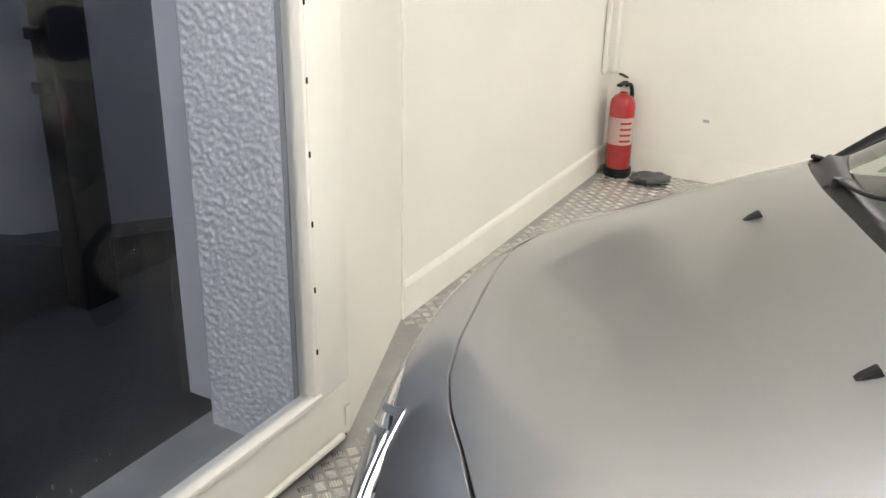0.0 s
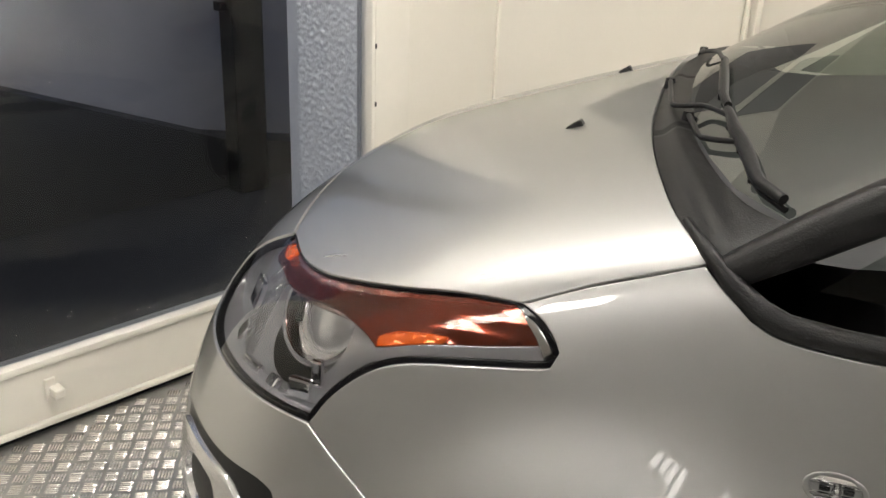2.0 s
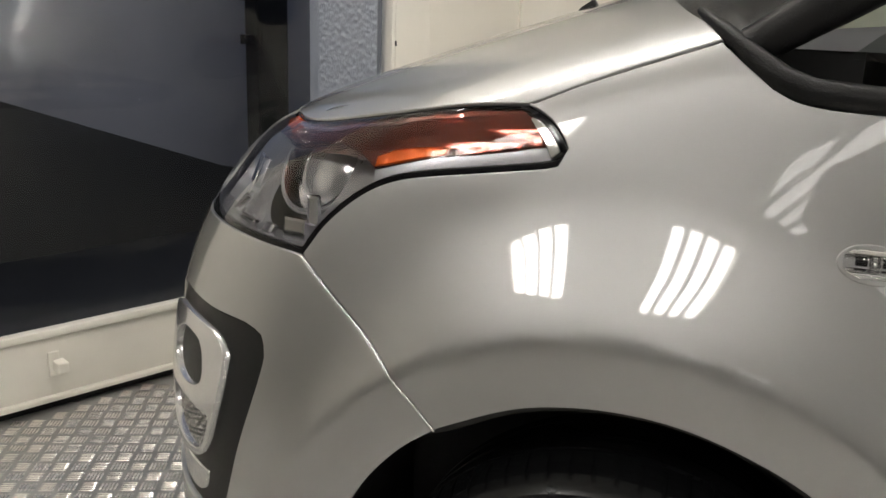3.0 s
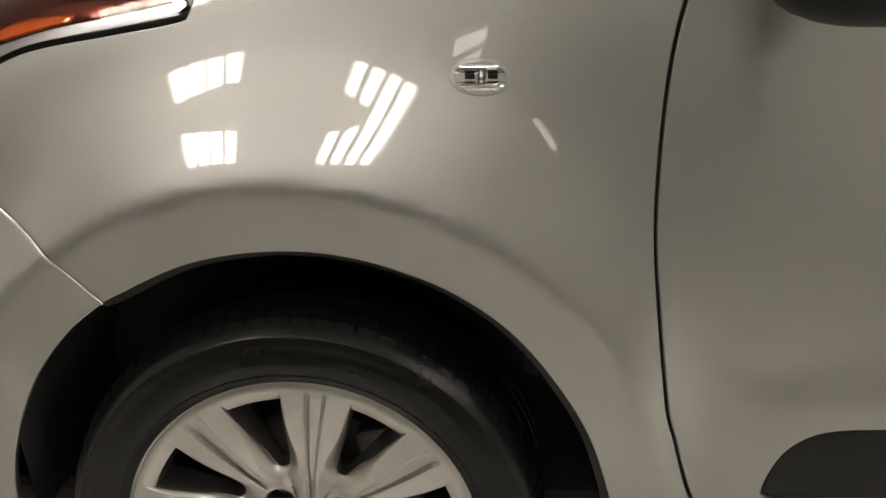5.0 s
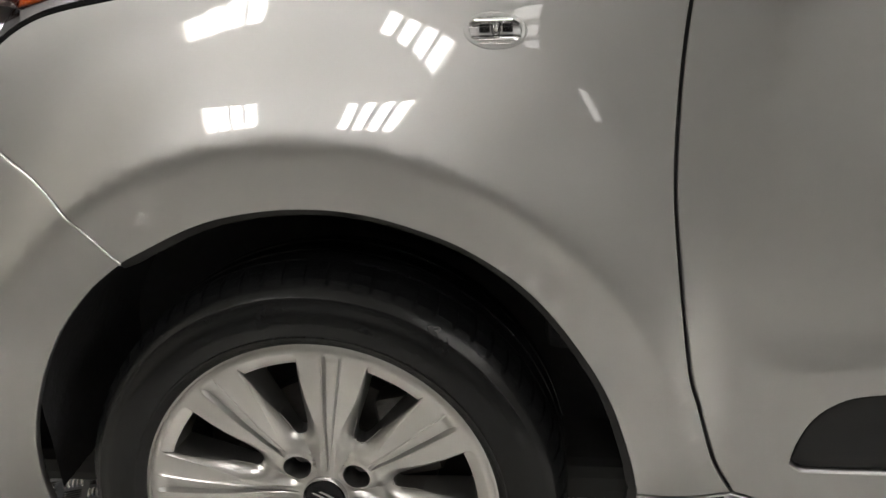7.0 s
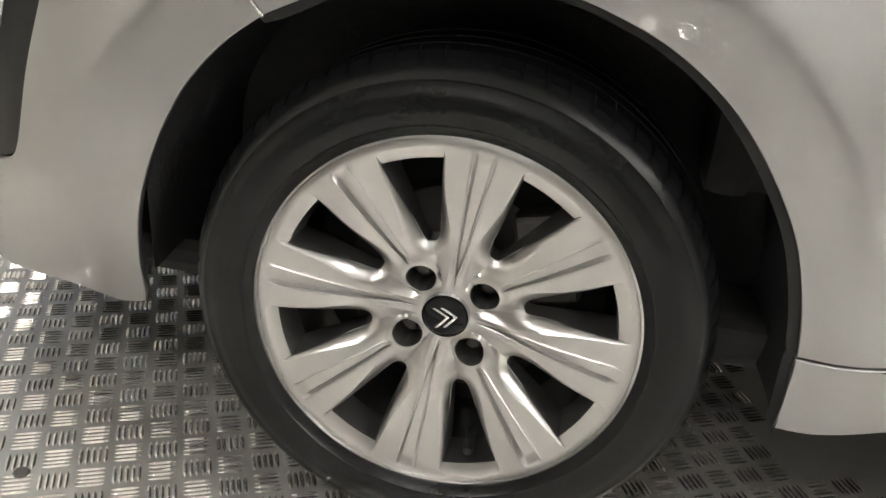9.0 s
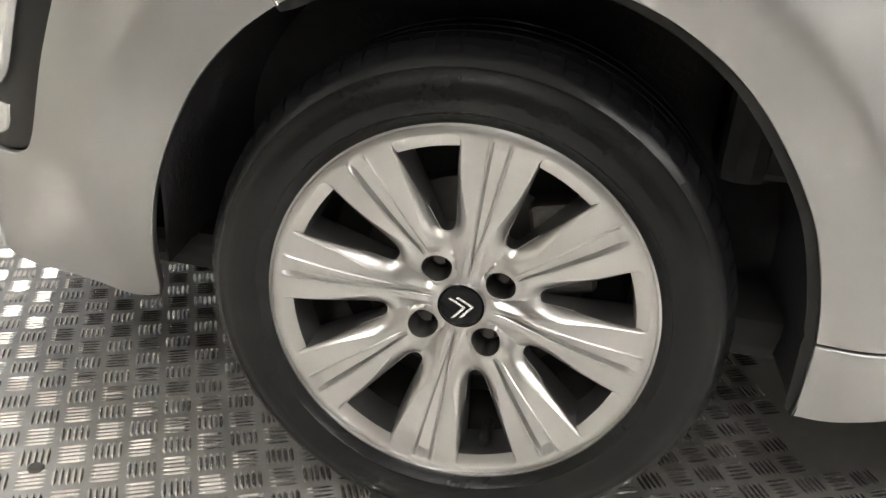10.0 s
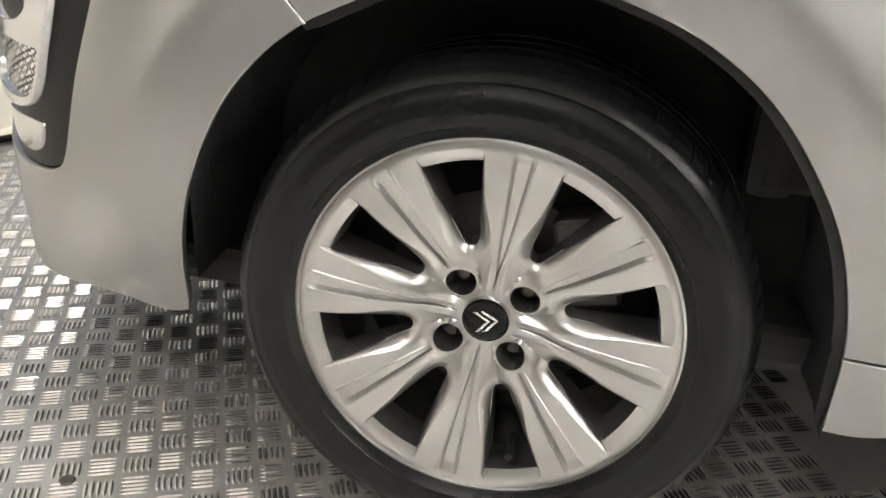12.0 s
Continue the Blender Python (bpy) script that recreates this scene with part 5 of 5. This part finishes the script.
def wiper_blade(up0, up1, y0, y1, thick):
    """A rubber blade in its sprung holder, laid along the foot of the glass."""
    steps = 14
    line = [on_screen(y0 + (y1 - y0) * k / steps, up0 + (up1 - up0) * math.sin(math.pi * k / steps / 2)) for k in range(steps + 1)]
    holder = smooth(part("wiper", tube([tuple(q) for q in line], [thick * (0.55 + 0.45 * math.sin(math.pi * min(1, (k + 2) / (steps + 3)))) for k in range(steps + 1)], 8), BLACK, car,
                         "black wiper holder"), 50)
    rubber = [q + Vector((0.004, 0, -0.012)) for q in line]
    smooth(part("blade", tube([tuple(q) for q in rubber], 0.0042, 6), BLACK, holder, "rubber wiper blade"), 50)
    for k in (3, 7, 11):
        part("blade_claw", box((0.014, 0.010, 0.016), line[k] + Vector((0, 0, -0.004)), 0.003), COWL, holder)
    return holder


near_wiper = wiper_blade(0.012, 0.045, -0.635, -0.385, 0.0095)
far_wiper = wiper_blade(0.048, 0.055, -0.370, -0.060, 0.0080)
for holder, line in ((near_wiper, [on_scuttle(-0.066, -0.07), on_scuttle(-0.052, -0.19, 0.012), on_scuttle(-0.035, -0.300, 0.015), on_screen(-0.33, 0.02, 0.014), on_screen(-0.42, 0.045, 0.012)]),
                     (near_wiper, [on_screen(-0.315, 0.0, 0.006), on_screen(-0.38, 0.0, 0.010), on_screen(-0.445, 0.003, 0.012), on_screen(-0.475, 0.018, 0.012), on_screen(-0.505, 0.038, 0.011)]),
                     (far_wiper, [on_scuttle(-0.040, 0.33), on_scuttle(-0.035, 0.20, 0.012), on_screen(0.10, 0.03, 0.013), on_screen(-0.06, 0.052, 0.011)])):
    fine = spline([tuple(q) for q in line], 0.02)
    smooth(part("wiper_arm", tube([tuple(q) for q in fine], 0.0040, 8), COWL, holder, "thin black wiper arm"), 50)
    bm = bmesh.new()
    bmesh.ops.create_cone(bm, cap_ends=True, segments=20, radius1=0.011, radius2=0.008, depth=0.018)
    bmesh.ops.translate(bm, vec=line[0] + Vector((0, 0, -0.004)), verts=bm.verts)
    smooth(part("pivot_cap", bm, BLACK, holder), 40)

# ---- fire extinguisher ----
ext_at = ROOM @ Vector((3.765, -0.205, 0))
ext = thing("fire_extinguisher", "red water fire extinguisher standing in the corner", "fire extinguisher", ext_at)
smooth(part("cylinder", lathe([(0.035, 0.001), (0.035, 0.070), (0.045, 0.072), (0.06, 0.074), (0.42, 0.074), (0.455, 0.067), (0.478, 0.050), (0.490, 0.026), (0.500, 0.022)], 40, "z"), RED, ext, "red enamel cylinder"), 40)
smooth(part("base_ring", lathe([(0.0, 0.060), (0.0, 0.079), (0.040, 0.083), (0.055, 0.0815), (0.055, 0.06)], 40, "z"), BLACK, ext, "black plastic foot"), 40)
smooth(part("neck", lathe([(0.496, 0.020), (0.520, 0.020), (0.525, 0.014), (0.545, 0.014), (0.545, 0.001)], 20, "z"), SATIN, ext), 40)
part("handle", box((0.030, 0.13, 0.016), (0, -0.040, 0.555), 0.005), BLACK, ext, "black carrying handle")
lever = part("lever", box((0.024, 0.13, 0.010), (0, -0.035, 0.0), 0.004), BLACK, ext, "black squeeze lever")
lever.location, lever.rotation_euler = (0, 0, 0.590), (radians(-18), 0, 0)
hose = [(0, 0.03, 0.535), (0.01, 0.085, 0.53), (0.015, 0.115, 0.46), (0.012, 0.112, 0.36), (0.01, 0.105, 0.26), (0.01, 0.098, 0.15)]
hose_ob = smooth(part("hose", tube([tuple(p) for p in spline(hose, 0.02)], 0.012, 8), BLACK, ext, "black hose"), 60)
part("nozzle", tube([(0.01, 0.098, 0.16), (0.01, 0.097, 0.06)], [0.015, 0.020], 10), BLACK, hose_ob)
smooth(part("label_plate", lathe([(0.20, 0.0746), (0.36, 0.0746)], 40, "z"), LABEL, ext, "pale instruction label"), 60)
lab = ext.children[-1]
bm = bmesh.new()
bm.from_mesh(lab.data)
bmesh.ops.delete(bm, geom=[v for v in bm.verts if not (v.co.x - v.co.y) > 0.06], context="VERTS")
bm.to_mesh(lab.data)
bm.free()
for k in range(4):
    rows = []
    bm = bmesh.new()
    for z in (0.335 - 0.035 * k, 0.322 - 0.035 * k):
        rows.append([bm.verts.new((0.0752 * math.cos(a), 0.0752 * math.sin(a), z)) for a in np.linspace(radians(-75), radians(-20), 8)])
    for j in range(7):
        bm.faces.new((rows[0][j], rows[0][j + 1], rows[1][j + 1], rows[1][j]))
    part("label_bar", bm, RED, lab)
ext.rotation_euler = (0, 0, radians(-25))

# dark cloth bundle on the floor by the end wall
bm = bmesh.new()
bmesh.ops.create_uvsphere(bm, u_segments=28, v_segments=14, radius=1)
for v in bm.verts:
    lump = 1 + 0.35 * noise.noise(v.co * 2.3)
    v.co = Vector((0.11 * v.co.x * lump, 0.07 * v.co.y * lump, max(0.0, 0.035 * v.co.z * lump + 0.03)))
bmesh.ops.translate(bm, vec=ROOM @ Vector((3.70, 0.02, 0.001)), verts=bm.verts)
smooth(tagged(part("floor_mat", bm, MAT), "crumpled dark rubber mat lying on the floor", "mat"), 60)
# scuff on the end wall
bm = slab(S1 - 0.003, S1 - 0.001, 0.240, 0.275, 0.355, 0.372, 0.0)
structure("wall_scuff", bm, JAMB, "small grey scuff on the cream wall", "scuff")

# ---- raised bars of the tread plate ----
CELL, TURN = 0.0445, radians(25.5)


def tread_bars():
    e1, e2 = np.array([math.cos(TURN), math.sin(TURN)]), np.array([math.sin(TURN), -math.cos(TURN)])
    k = np.arange(-110, 111)
    gi, gj = [g.ravel() for g in np.meshgrid(k, k)]
    mid = gi[:, None] * CELL * e1 + gj[:, None] * CELL * e2
    off = mid - np.array([WALL_AT.x, WALL_AT.y])
    s, n = off @ np.array([ALONG.x, ALONG.y]), off @ np.array([INTO.x, INTO.y])
    keep = (n > np.where(s > 1.4, -0.27, 0.03)) & (s < S1 - 0.03) & (mid[:, 0] < 2.6) & (mid[:, 1] > -4.4) & (mid[:, 1] < 4.3)
    keep &= ~((mid[:, 0] > 0.45) & (np.abs(mid[:, 1]) < 0.55))
    mid, odd = mid[keep], ((gi + gj) % 2 == 0)[keep]
    verts, faces = [], []
    shape = np.array([(-0.0185, 0.0, 0), (-0.010, -0.0028, 0), (0.010, -0.0028, 0), (0.0185, 0.0, 0), (0.010, 0.0028, 0), (-0.010, 0.0028, 0), (-0.010, 0, 0.0017), (0.010, 0, 0.0017)])
    tri = [(0, 1, 6), (1, 2, 7, 6), (2, 3, 7), (3, 4, 7), (4, 5, 6, 7), (5, 0, 6)]
    rng = np.random.default_rng(4)
    for b in range(5):
        across = (b - 2) * 0.0078
        for flag, d1, d2 in ((True, e1, e2), (False, e2, e1)):
            m = mid[odd == flag]
            centre = m + across * d2 + rng.normal(0, 0.0002, m.shape)
            xy = centre[:, None] + shape[None, :, :1] * d1 + shape[None, :, 1:2] * d2
            z = np.broadcast_to(shape[None, :, 2:], (len(m), 8, 1)) * rng.uniform(0.75, 1.1, (len(m), 1, 1)) + 0.0002
            start = sum(len(v) for v in verts)
            verts.append(np.concatenate([xy, z], 2).reshape(-1, 3))
            base = start + 8 * np.arange(len(m))
            for t in tri:
                faces.append(base[:, None] + np.array(t))
    mesh = bpy.data.meshes.new("tread_bars")
    flat = [tuple(f) for block in faces for f in block.tolist()]
    mesh.from_pydata(np.concatenate(verts).tolist(), [], flat)
    return mesh


tagged(part("tread_bars", tread_bars(), BAR, floor, "raised bars of the tread plate"), kind="stuff")
# countersunk fixing screws of the plate
for x, y in ((-0.520, -0.865), (-1.25, -0.55), (-0.9, 0.2), (0.55, -1.25)):
    bm = bmesh.new()
    bmesh.ops.create_cone(bm, cap_ends=True, segments=18, radius1=0.011, radius2=0.0085, depth=0.003)
    bmesh.ops.translate(bm, vec=(x, y, 0.0022), verts=bm.verts)
    part("fixing_screw", bm, STEEL, floor, "countersunk floor screw")
